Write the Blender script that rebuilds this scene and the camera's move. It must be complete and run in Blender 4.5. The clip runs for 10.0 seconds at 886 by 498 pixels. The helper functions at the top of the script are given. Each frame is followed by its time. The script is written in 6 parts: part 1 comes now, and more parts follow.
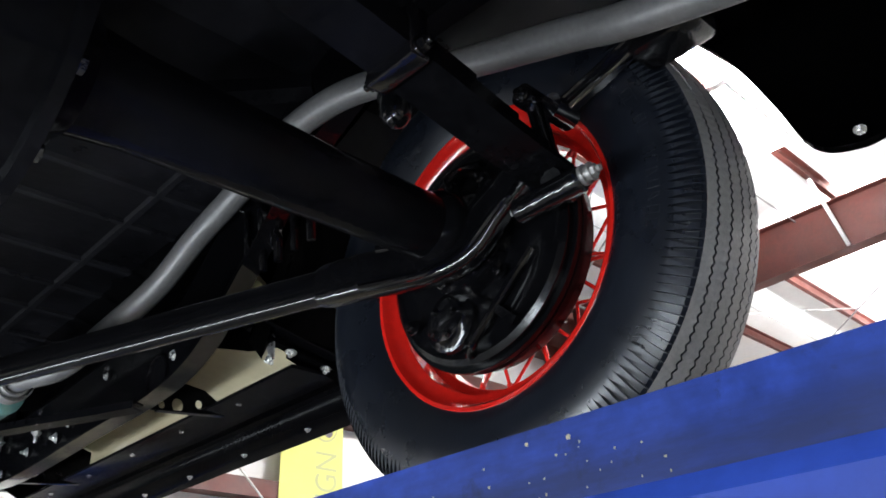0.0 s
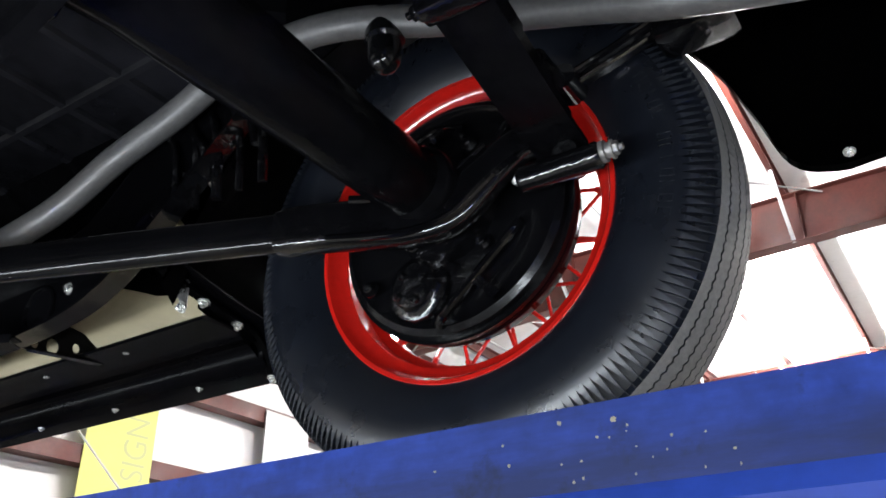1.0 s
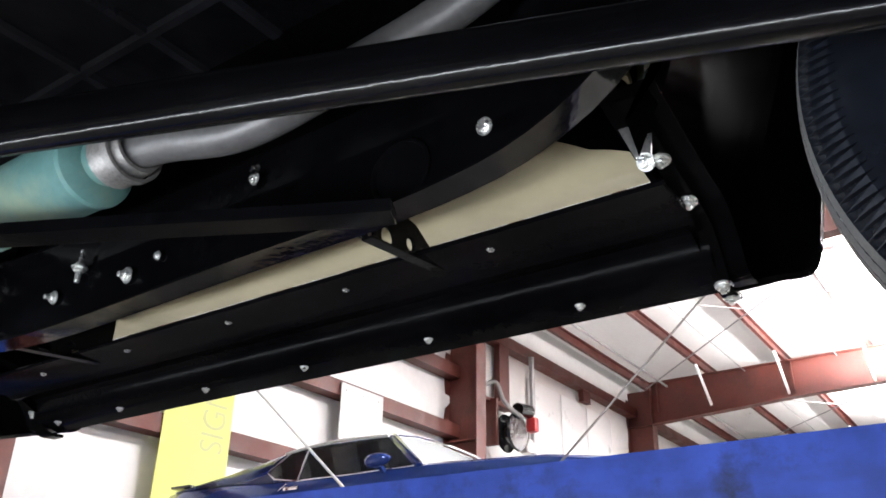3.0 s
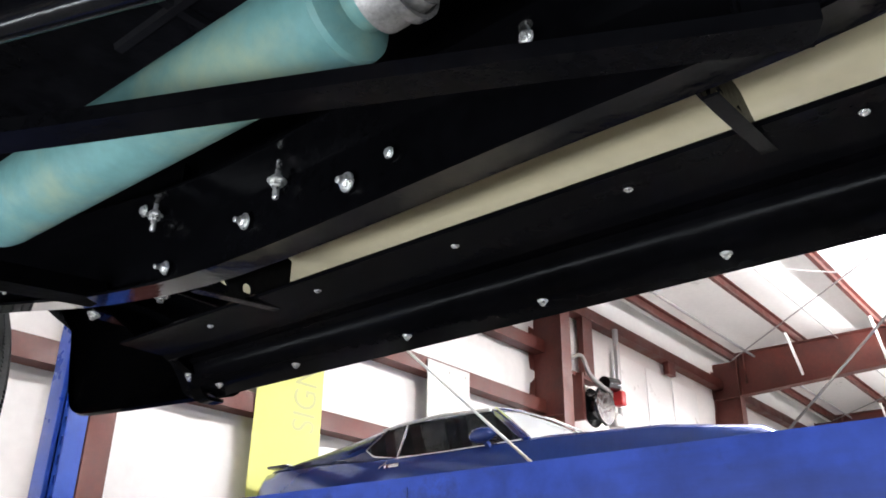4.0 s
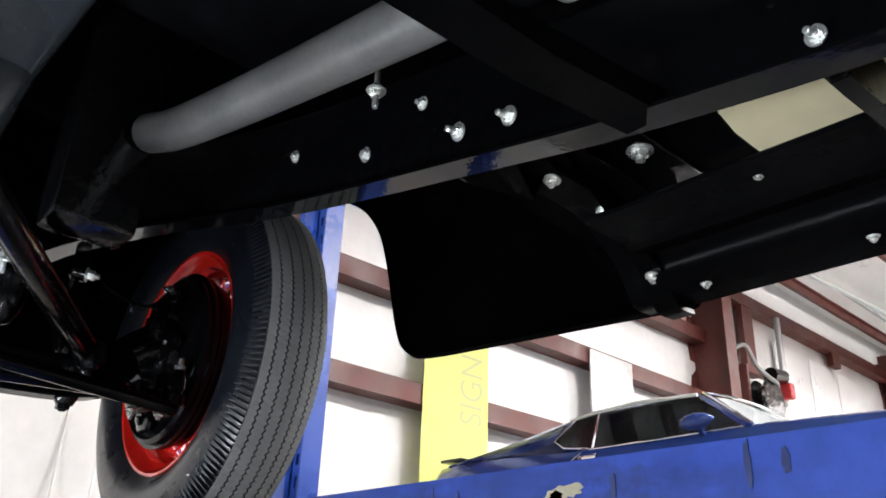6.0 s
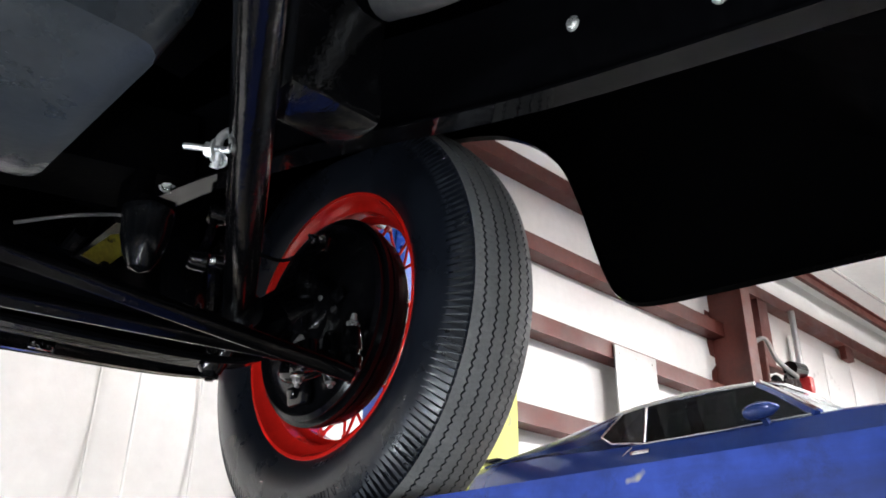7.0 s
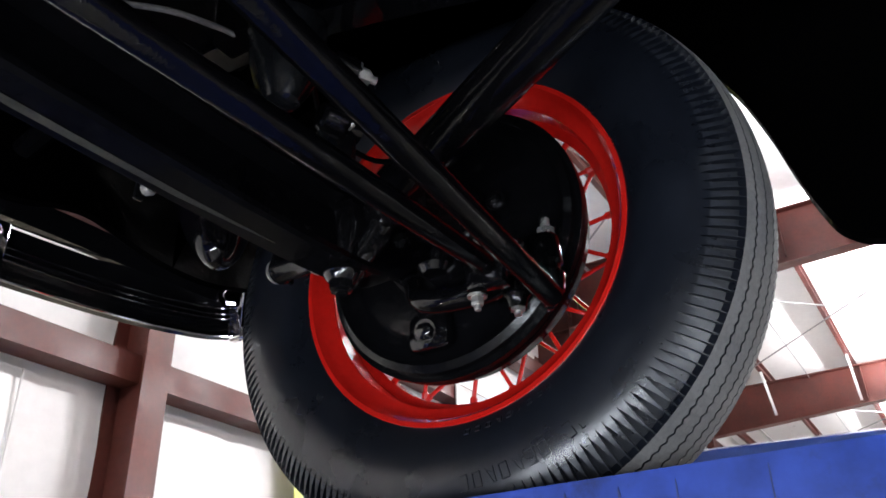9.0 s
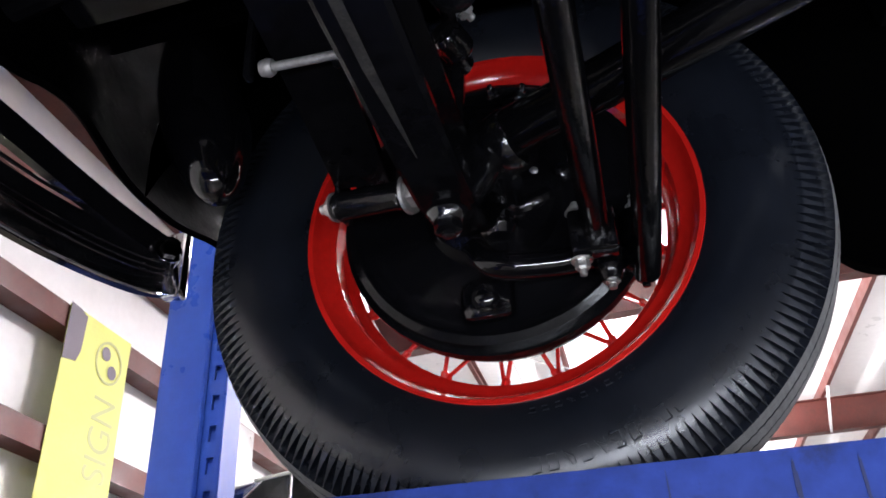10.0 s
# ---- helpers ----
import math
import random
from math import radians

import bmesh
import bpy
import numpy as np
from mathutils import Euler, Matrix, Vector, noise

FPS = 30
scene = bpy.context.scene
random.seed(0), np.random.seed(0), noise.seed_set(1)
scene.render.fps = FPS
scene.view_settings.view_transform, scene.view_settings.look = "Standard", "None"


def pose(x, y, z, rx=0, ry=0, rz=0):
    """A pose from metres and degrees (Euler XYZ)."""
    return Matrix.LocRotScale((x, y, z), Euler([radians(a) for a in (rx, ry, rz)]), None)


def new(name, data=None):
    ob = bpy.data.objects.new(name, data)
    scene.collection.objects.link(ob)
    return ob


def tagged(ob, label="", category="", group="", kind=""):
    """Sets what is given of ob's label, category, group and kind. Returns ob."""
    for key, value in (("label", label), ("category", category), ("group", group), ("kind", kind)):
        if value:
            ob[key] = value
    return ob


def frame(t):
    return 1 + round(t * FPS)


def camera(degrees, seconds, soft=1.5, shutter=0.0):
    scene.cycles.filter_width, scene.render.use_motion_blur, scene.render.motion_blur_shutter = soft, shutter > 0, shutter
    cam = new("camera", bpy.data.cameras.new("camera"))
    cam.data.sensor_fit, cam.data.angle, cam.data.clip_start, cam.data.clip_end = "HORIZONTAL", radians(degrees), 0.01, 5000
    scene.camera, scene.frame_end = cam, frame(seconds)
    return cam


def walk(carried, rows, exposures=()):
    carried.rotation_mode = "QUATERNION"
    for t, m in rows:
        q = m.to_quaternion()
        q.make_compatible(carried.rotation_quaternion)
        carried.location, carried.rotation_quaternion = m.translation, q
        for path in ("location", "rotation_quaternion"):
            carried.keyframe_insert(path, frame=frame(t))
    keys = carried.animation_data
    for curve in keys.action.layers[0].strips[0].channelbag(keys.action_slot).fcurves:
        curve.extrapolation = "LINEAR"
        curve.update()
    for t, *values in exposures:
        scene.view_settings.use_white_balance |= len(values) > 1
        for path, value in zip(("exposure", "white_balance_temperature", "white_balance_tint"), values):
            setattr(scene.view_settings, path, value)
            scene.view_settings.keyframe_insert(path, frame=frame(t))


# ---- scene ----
cam = camera(55.79, 10.0, soft=1.7, shutter=0.0)
ROWS = [
    (0.0, -0.0869, -0.6953, 1.5320, 118.37, 2.30, -43.28),
    (0.5, -0.1182, -0.6089, 1.5384, 118.56, 1.47, -50.80),
    (1.0, -0.1450, -0.5043, 1.5431, 117.16, 0.59, -57.03),
    (1.5, -0.1216, -0.3535, 1.5487, 116.39, 0.30, -57.84),
    (2.0, -0.0897, -0.1623, 1.5715, 116.67, 0.22, -56.77),
    (2.5, -0.0553, 0.0395, 1.5909, 116.17, -1.28, -55.41),
    (3.0, -0.0496, 0.2435, 1.6188, 115.84, -0.89, -55.21),
    (3.2, -0.0605, 0.3146, 1.6192, 114.80, -0.89, -55.15),
    (4.3, 0.0328, 0.7120, 1.6453, 114.82, -1.05, -49.46),
    (4.5, 0.0310, 0.7777, 1.6357, 115.20, -1.44, -49.52),
    (5.0, 0.0314, 0.9704, 1.6363, 115.00, -1.44, -48.11),
    (5.5, -0.0007, 1.1518, 1.6263, 115.02, -0.95, -46.04),
    (6.0, -0.0116, 1.3259, 1.6249, 114.53, -2.05, -43.28),
    (6.2, -0.0357, 1.4097, 1.6213, 114.45, -1.66, -42.63),
    (7.3, -0.0729, 1.9026, 1.6185, 115.36, -0.05, -44.18),
    (7.5, -0.0572, 1.9701, 1.6218, 115.55, 0.18, -44.35),
    (8.0, -0.0602, 2.1234, 1.6133, 116.09, 0.76, -47.61),
    (8.5, -0.0677, 2.2664, 1.6152, 117.52, 2.03, -50.78),
    (9.0, -0.0818, 2.3959, 1.6079, 118.19, 1.33, -57.93),
    (9.5, -0.1114, 2.5872, 1.5981, 119.91, 3.07, -68.19),
    (10.0, -0.1012, 2.7374, 1.5859, 120.38, 2.50, -76.17),
]
walk(cam, [(t, pose(x, y, z, rx, ry, rz)) for t, x, y, z, rx, ry, rz in ROWS],
     exposures=[(0.0, 0.0, 6500, 10), (1.0, 0.0, 6600, 11), (1.8, 0.0, 6800, 12), (2.6, 0.0, 6800, 12), (3.2, 0.0, 6600, 14), (4.3, 0.0, 6600, 12), (6.2, 0.0, 6600, 10), (8.0, 0.0, 6500, 10), (9.0, 0.0, 6480, 14), (10.0, 0.0, 6450, 18)])

# ---- world and light ----
world = bpy.data.worlds.new("workshop_world")
scene.world = world
world.use_nodes = True
wn = world.node_tree
sky = wn.nodes.new("ShaderNodeTexSky")
sky.sky_type = "NISHITA"
sky.sun_disc = False
sky.sun_elevation, sky.sun_rotation = radians(40), radians(200)
wn.links.new(sky.outputs[0], wn.nodes["Background"].inputs[0])
wn.nodes["Background"].inputs[1].default_value = 0.1

# fixture at 6.15, 1.75 is observed; the rest are added to light the hall
LAMPS = [(-4.5, 2.0), (0.4, -6.0), (6.15, 1.75), (6.15, -4.5), (10.4, 1.75), (12.9, -4.5), (14.65, 1.75), (19.0, 1.75)]
LAMP_Z = 5.95


# ---- small tools ----
W = {}


def material(name, base, rough=0.5, metal=0.0, var=0.25, scale=8.0, bump=0.0, bump_scale=60.0, coat=0.0, rough_var=0.15,
             second=None, spots=None, island=0.0, spec=0.5, stretch=None, third=None):
    """A procedural surface: colour varied at two scales, worn gloss, fine relief. second: (colour, scale, low, high) patches;
    spots: (colour, scale, threshold) chips."""
    m = bpy.data.materials.new(name)
    m.use_nodes = True
    t = m.node_tree
    n, l = t.nodes, t.links
    b = n["Principled BSDF"]
    tc = n.new("ShaderNodeTexCoord")

    def noise_node(s, detail=5.0, rough_=0.6, st=None):
        q = n.new("ShaderNodeTexNoise")
        q.inputs["Scale"].default_value, q.inputs["Detail"].default_value, q.inputs["Roughness"].default_value = s, detail, rough_
        if st:
            mp = n.new("ShaderNodeMapping")
            mp.inputs["Scale"].default_value = st
            l.new(tc.outputs["Object"], mp.inputs["Vector"])
            l.new(mp.outputs[0], q.inputs["Vector"])
        else:
            l.new(tc.outputs["Object"], q.inputs["Vector"])
        return q

    def ramp(src, lo, hi, c0, c1):
        q = n.new("ShaderNodeMapRange")
        q.inputs[1].default_value, q.inputs[2].default_value, q.inputs[3].default_value, q.inputs[4].default_value = lo, hi, c0, c1
        l.new(src, q.inputs[0])
        return q.outputs[0]

    def mix(fac, a, c):
        q = n.new("ShaderNodeMix")
        q.data_type = "RGBA"
        l.new(fac, q.inputs[0])
        for sock, v in ((q.inputs[6], a), (q.inputs[7], c)):
            if isinstance(v, tuple):
                sock.default_value = (*v, 1)
            else:
                l.new(v, sock)
        return q.outputs[2]

    n1, n2 = noise_node(scale), noise_node(scale * 9.0)
    add = n.new("ShaderNodeMath")
    add.operation = "ADD"
    l.new(n1.outputs[0], add.inputs[0])
    l.new(n2.outputs[0], add.inputs[1])
    lo, hi = tuple(c * (1 - var) for c in base), tuple(min(1.0, c * (1 + var)) for c in base)
    col = mix(ramp(add.outputs[0], 0.7, 1.3, 0, 1), lo, hi)
    if second:
        c, s, a0, a1 = second
        col = mix(ramp(noise_node(s, 6.0, 0.65, stretch).outputs[0], a0, a1, 0, 1), col, c)
    if third:
        c, s, a0, a1 = third
        col = mix(ramp(noise_node(s, 7.0, 0.7).outputs[0], a0, a1, 0, 1), col, c)
    if spots:
        c, s, th = spots
        col = mix(ramp(noise_node(s, 3.0, 0.5).outputs[0], th, th + 0.02, 0, 1), col, c)
    if island:
        oi = n.new("ShaderNodeObjectInfo")
        hsv = n.new("ShaderNodeHueSaturation")
        l.new(ramp(oi.outputs["Random"], 0, 1, 1 - island, 1 + island), hsv.inputs["Value"])
        l.new(col, hsv.inputs["Color"])
        col = hsv.outputs[0]
    l.new(col, b.inputs["Base Color"])
    l.new(ramp(n1.outputs[0], 0.3, 0.7, max(0.02, rough - rough_var), min(1, rough + rough_var)), b.inputs["Roughness"])
    b.inputs["Metallic"].default_value, b.inputs["Specular IOR Level"].default_value = metal, spec
    if coat:
        b.inputs["Coat Weight"].default_value, b.inputs["Coat Roughness"].default_value = coat, 0.04
    if bump:
        bp = n.new("ShaderNodeBump")
        bp.inputs["Strength"].default_value, bp.inputs["Distance"].default_value = bump, 0.004
        l.new(noise_node(bump_scale, 4.0).outputs[0], bp.inputs["Height"])
        l.new(bp.outputs[0], b.inputs["Normal"])
    return m


def plain(name, base, rough, metal=0.0, emit=None, strength=0.0, transmission=0.0):
    m = bpy.data.materials.new(name)
    m.use_nodes = True
    b = m.node_tree.nodes["Principled BSDF"]
    b.inputs["Base Color"].default_value = (*base, 1)
    b.inputs["Roughness"].default_value, b.inputs["Metallic"].default_value = rough, metal
    b.inputs["Transmission Weight"].default_value = transmission
    if emit:
        b.inputs["Emission Color"].default_value = (*emit, 1)
        b.inputs["Emission Strength"].default_value = strength
    return m


M_BLACK = material("gloss_black_enamel", (0.002, 0.002, 0.0025), 0.06, var=0.3, scale=6, bump=0.10, bump_scale=30, rough_var=0.03)
M_UNDER = material("satin_black_underside", (0.0018, 0.0018, 0.0022), 0.16, var=0.4, scale=6, bump=0.08, bump_scale=40, rough_var=0.05, spec=0.015)
M_FENDER = material("black_fender_underside", (0.0018, 0.0018, 0.002), 0.09, var=0.3, scale=5, bump=0.02, bump_scale=20, rough_var=0.03, spec=0.02)
M_FRAME = material("black_chassis_paint", (0.0025, 0.0025, 0.003), 0.13, var=0.4, scale=9, bump=0.16, bump_scale=40, rough_var=0.05, spec=0.03,
                   second=((0.006, 0.006, 0.006), 5.0, 0.58, 0.8))
M_CAST = material("black_painted_casting", (0.0025, 0.0025, 0.003), 0.10, var=0.4, scale=14, bump=0.35, bump_scale=48, rough_var=0.05, spec=0.6)
M_FLOOR = material("black_floor_pan", (0.0035, 0.0035, 0.0043), 0.35, var=0.45, scale=4, bump=0.2, bump_scale=40, spec=0.10,
                   second=((0.012, 0.012, 0.015), 3.0, 0.5, 0.75))
M_RIB = material("lighter_floor_rib", (0.008, 0.008, 0.0098), 0.4, var=0.4, scale=6, bump=0.2, bump_scale=40, spec=0.2)
M_RED = material("red_wheel_enamel", (0.52, 0.012, 0.008), 0.14, var=0.12, scale=10, bump=0.05, bump_scale=60, coat=0.5, rough_var=0.05)
M_RUBBER = material("black_tyre_rubber", (0.006, 0.0075, 0.0115), 0.29, var=0.3, scale=10, bump=0.05, bump_scale=160, rough_var=0.04, spec=0.6,
                    second=((0.009, 0.010, 0.013), 4.0, 0.5, 0.7))
M_TREAD = material("dusty_tread_rubber", (0.17, 0.17, 0.169), 0.75, var=0.2, scale=25, bump=0.3, bump_scale=250)
M_BOOT = material("satin_rubber", (0.0035, 0.0038, 0.0045), 0.17, var=0.3, scale=20, bump=0.1, bump_scale=120)
M_CREAM = material("cream_body_enamel", (0.72, 0.63, 0.41), 0.12, var=0.05, scale=5, bump=0.03, bump_scale=30, coat=0.6, rough_var=0.04)
M_ZINC = material("bright_zinc_hardware", (0.72, 0.72, 0.70), 0.32, metal=0.85, var=0.2, scale=60, bump=0.2, bump_scale=300)
M_STEEL = material("bare_steel", (0.55, 0.54, 0.52), 0.38, metal=0.9, var=0.3, scale=30, bump=0.2, bump_scale=200)
M_CHROME = plain("polished_chrome", (0.75, 0.75, 0.77), 0.06, 1.0)
M_PIPE = material("aluminised_exhaust_pipe", (0.125, 0.123, 0.122), 0.45, metal=0.4, var=0.18, scale=14, bump=0.12, bump_scale=140,
                  second=((0.115, 0.105, 0.098), 7.0, 0.55, 0.72))
M_MUFFLER = material("pale_green_muffler_paint", (0.098, 0.218, 0.208), 0.58, var=0.14, scale=8, bump=0.1, bump_scale=70, spec=0.35,
                     second=((0.22, 0.28, 0.19), 6.0, 0.52, 0.75))
M_CLAMP = material("dull_clamp_steel", (0.27, 0.26, 0.25), 0.45, metal=0.6, var=0.3, scale=30, bump=0.2, bump_scale=120)
M_PAN = material("grey_blue_engine_paint", (0.024, 0.028, 0.032), 0.3, var=0.2, scale=9, bump=0.1, bump_scale=90)
M_LIFT = material("blue_lift_paint", (0.018, 0.042, 0.222), 0.42, var=0.35, scale=4, bump=0.12, bump_scale=30, rough_var=0.14, spec=0.22,
                  second=((0.014, 0.023, 0.085), 5.0, 0.46, 0.68), stretch=(1.0, 0.35, 2.2), third=((0.012, 0.015, 0.035), 14.0, 0.56, 0.74), spots=((0.36, 0.32, 0.22), 17.0, 0.735))
M_POST = material("blue_post_paint", (0.018, 0.062, 0.33), 0.3, var=0.14, scale=4, bump=0.1, bump_scale=30,
                  second=((0.02, 0.04, 0.25), 2.5, 0.55, 0.8))
M_DECK = material("tan_reflection_deck", (0.30, 0.27, 0.21), 0.6, var=0.3, scale=7, bump=0.3, bump_scale=60, second=((0.035, 0.035, 0.035), 2.5, 0.47, 0.56))
M_RAIL = material("wavy_gloss_black_rail", (0.002, 0.002, 0.0025), 0.07, var=0.3, scale=6, bump=0.14, bump_scale=14, rough_var=0.04, spec=0.38)
M_BUMPER = material("mirror_black_enamel", (0.004, 0.004, 0.005), 0.05, var=0.3, scale=6, bump=0.04, bump_scale=20, rough_var=0.02, spec=1.0, coat=0.6)
M_ROD = material("black_rod_paint", (0.0025, 0.0025, 0.003), 0.17, var=0.3, scale=6, bump=0.18, bump_scale=30, rough_var=0.06, spec=0.22)
M_DARKROD = material("dull_black_steering_paint", (0.0015, 0.0015, 0.0018), 0.13, var=0.35, scale=8, bump=0.15, bump_scale=60, rough_var=0.05, spec=0.22)
M_MATTE = material("matte_black_undercoat", (0.0009, 0.0009, 0.0011), 0.6, var=0.4, scale=8, bump=0.3, bump_scale=60, spec=0.02)
M_WORN = material("dusty_worn_metal", (0.042, 0.039, 0.034), 0.55, var=0.5, scale=40, bump=0.3, bump_scale=150, second=((0.012, 0.012, 0.012), 25.0, 0.5, 0.7))
# lighter copy of the tyre rubber: light on the shoulder teeth put into colour
M_SHOULDER = material("lit_shoulder_rubber", (0.016, 0.0185, 0.025), 0.36, var=0.35, scale=30, bump=0.12, bump_scale=180, spec=0.5)
M_DARKWALL = material("dark_unseen_wall", (0.10, 0.095, 0.09), 0.6, var=0.2, scale=1.0, bump=0.2, bump_scale=6)
M_BRIGHTBLUE = material("brighter_blue_lift_paint", (0.016, 0.044, 0.26), 0.42, var=0.2, scale=5, bump=0.1, bump_scale=30, spec=0.3, second=((0.012, 0.022, 0.09), 4.0, 0.56, 0.72), stretch=(1.0, 0.35, 2.2))
M_GREASE = material("dark_grease_stain", (0.010, 0.018, 0.085), 0.42, var=0.4, scale=20)
M_CHIP = material("chipped_bare_patch", (0.28, 0.25, 0.17), 0.6, var=0.2, scale=30, bump=0.2, bump_scale=90)
M_REDIRON = material("red_oxide_primer_steel", (0.085, 0.0165, 0.011), 0.55, var=0.22, scale=3, bump=0.12, bump_scale=30,
                     second=((0.048, 0.011, 0.008), 1.6, 0.5, 0.75))
M_WALL = material("white_vinyl_insulation", (0.80, 0.79, 0.77), 0.42, var=0.05, scale=1.2, bump=0.25, bump_scale=9,
                  second=((0.70, 0.69, 0.66), 0.7, 0.55, 0.8))
M_ROOF = material("white_roof_insulation", (0.84, 0.83, 0.81), 0.4, var=0.05, scale=1.2, bump=0.3, bump_scale=7)
M_CONCRETE = material("dark_sealed_concrete", (0.20, 0.20, 0.195), 0.4, var=0.2, scale=1.5, bump=0.1, bump_scale=25,
                      second=((0.14, 0.14, 0.14), 0.8, 0.5, 0.7))
M_BANNER = material("yellow_green_banner_fabric", (0.66, 0.68, 0.20), 0.7, var=0.05, scale=6, bump=0.15, bump_scale=30)
M_INK = plain("banner_grey_print", (0.47, 0.49, 0.22), 0.7)
M_INKD = plain("banner_dark_print", (0.16, 0.14, 0.16), 0.7)
M_CARBLUE = material("blue_car_paint", (0.018, 0.045, 0.20), 0.12, metal=0.3, var=0.08, scale=3, coat=0.8, rough_var=0.03)
M_SILVER = material("white_vinyl_roof", (0.62, 0.62, 0.60), 0.3, var=0.08, scale=4, coat=0.3)
# cabin's darkness put into the glass colour
M_GLASS = plain("darkened_car_glass", (0.03, 0.038, 0.038), 0.03, 0.0, transmission=0.75)
# mostly opaque pale base stands for the roof mirrored in the windscreen
M_SCREEN = plain("whitened_car_glass", (0.74, 0.77, 0.76), 0.05, 0.0, transmission=0.2)
M_INT = material("dark_cabin_trim", (0.02, 0.03, 0.07), 0.6, var=0.2, scale=10)
M_GALV = material("galvanised_steel_panel", (0.55, 0.55, 0.54), 0.45, metal=0.5, var=0.15, scale=6, bump=0.1, bump_scale=30)
M_CONDUIT = material("grey_conduit", (0.36, 0.36, 0.36), 0.45, metal=0.5, var=0.15, scale=9)
M_WHITEROD = material("white_painted_rod", (0.62, 0.62, 0.61), 0.35, var=0.06, scale=9)
M_BOARD = material("white_board_panel", (0.86, 0.86, 0.85), 0.4, var=0.03, scale=2)
M_REDTOOL = material("red_tool_casing", (0.36, 0.02, 0.02), 0.35, var=0.15, scale=12)
M_YELLOW = material("yellow_reflection_paint", (0.38, 0.31, 0.045), 0.35, var=0.3, scale=25, second=((0.02, 0.02, 0.02), 30.0, 0.55, 0.62))
M_LAMP = plain("lamp_diffuser", (0.9, 0.9, 0.9), 0.4, 0.0, (1.0, 0.98, 0.95), 30.0)


def finish(bm, angle=0.62):
    bmesh.ops.recalc_face_normals(bm, faces=bm.faces)
    for f in bm.faces:
        f.smooth = True
    for e in bm.edges:
        e.smooth = len(e.link_faces) == 2 and e.calc_face_angle(0) < angle


def to_mesh(name, bm, mat):
    if isinstance(bm, bpy.types.Mesh):
        return bm
    finish(bm)
    me = bpy.data.meshes.new(name)
    bm.to_mesh(me)
    bm.free()
    for q in (mat if isinstance(mat, (list, tuple)) else [mat]):
        me.materials.append(q)
    return me


def part(name, bm, mat, parent, label="", m=None):
    """Links a bmesh (or a shared mesh) as one object under a thing or a part; m: its pose in the world."""
    ob = new(name, to_mesh(name, bm, mat))
    ob.parent = parent
    ob.matrix_parent_inverse = W[parent].inverted()
    W[ob] = m or Matrix()
    ob.matrix_basis = W[ob]
    return tagged(ob, label) if label else ob


def thing(name, label, category, at=(0, 0, 0), group="", kind="", bm=None, mat=None):
    ob = new(name, to_mesh(name, bm, mat) if bm is not None else None)
    if bm is None:
        ob.location = at
        W[ob] = Matrix.Translation(at)
    else:
        W[ob] = Matrix()
    return tagged(ob, label, category, group, kind)


def box(bm, x0, x1, y0, y1, z0, z1, bevel=0.0):
    r = bmesh.ops.create_cube(bm, size=1.0, matrix=Matrix.Translation(((x0 + x1) / 2, (y0 + y1) / 2, (z0 + z1) / 2)) @ Matrix.Diagonal((abs(x1 - x0), abs(y1 - y0), abs(z1 - z0), 1)))
    if bevel:
        edges = list({e for v in r["verts"] for e in v.link_edges})
        bmesh.ops.bevel(bm, geom=edges, offset=bevel, segments=2, affect="EDGES", profile=0.5)
    return bm


def boxes(*specs, bevel=0.0):
    bm = bmesh.new()
    for s in specs:
        box(bm, *s, bevel=bevel)
    return bm


def smooth_path(pts, n=6):
    """Catmull-Rom through the points."""
    p = [Vector(q) for q in pts]
    if len(p) < 3:
        return p
    p = [2 * p[0] - p[1]] + p + [2 * p[-1] - p[-2]]
    out = []
    for i in range(1, len(p) - 2):
        for k in range(n):
            t = k / n
            a, b, c, d = p[i - 1], p[i], p[i + 1], p[i + 2]
            out.append(0.5 * ((2 * b) + (c - a) * t + (2 * a - 5 * b + 4 * c - d) * t * t + (3 * b - a - 3 * c + d) * t ** 3))
    out.append(p[-2])
    return out


def sweep(bm, pts, section, up=(0, 0, 1), scales=None, caps=True, closed=True):
    """Sweeps a section [(u, v)] along the points; u: sideways, v: towards up."""
    pts = [Vector(p) for p in pts]
    rings = []
    for i, p in enumerate(pts):
        d = (pts[min(i + 1, len(pts) - 1)] - pts[max(i - 1, 0)]).normalized()
        s = d.cross(Vector(up))
        s = s.normalized() if s.length > 1e-4 else Vector((1, 0, 0))
        u = s.cross(d).normalized()
        k = scales[i] if scales else 1.0
        rings.append([bm.verts.new(p + s * a * k + u * b * k) for a, b in section])
    n = len(section)
    for a, b in zip(rings, rings[1:]):
        for j in range(n if closed else n - 1):
            bm.faces.new((a[j], a[(j + 1) % n], b[(j + 1) % n], b[j]))
    if caps and closed:
        bm.faces.new(rings[0][::-1])
        bm.faces.new(rings[-1])
    return bm


def circle(r, n=16):
    return [(r * math.cos(2 * math.pi * i / n), r * math.sin(2 * math.pi * i / n)) for i in range(n)]


def tube(pts, r, n=16, radii=None, bm=None, up=(0, 0, 1)):
    bm = bm or bmesh.new()
    return sweep(bm, pts, circle(r, n), up=up, scales=[q / r for q in radii] if radii else None)


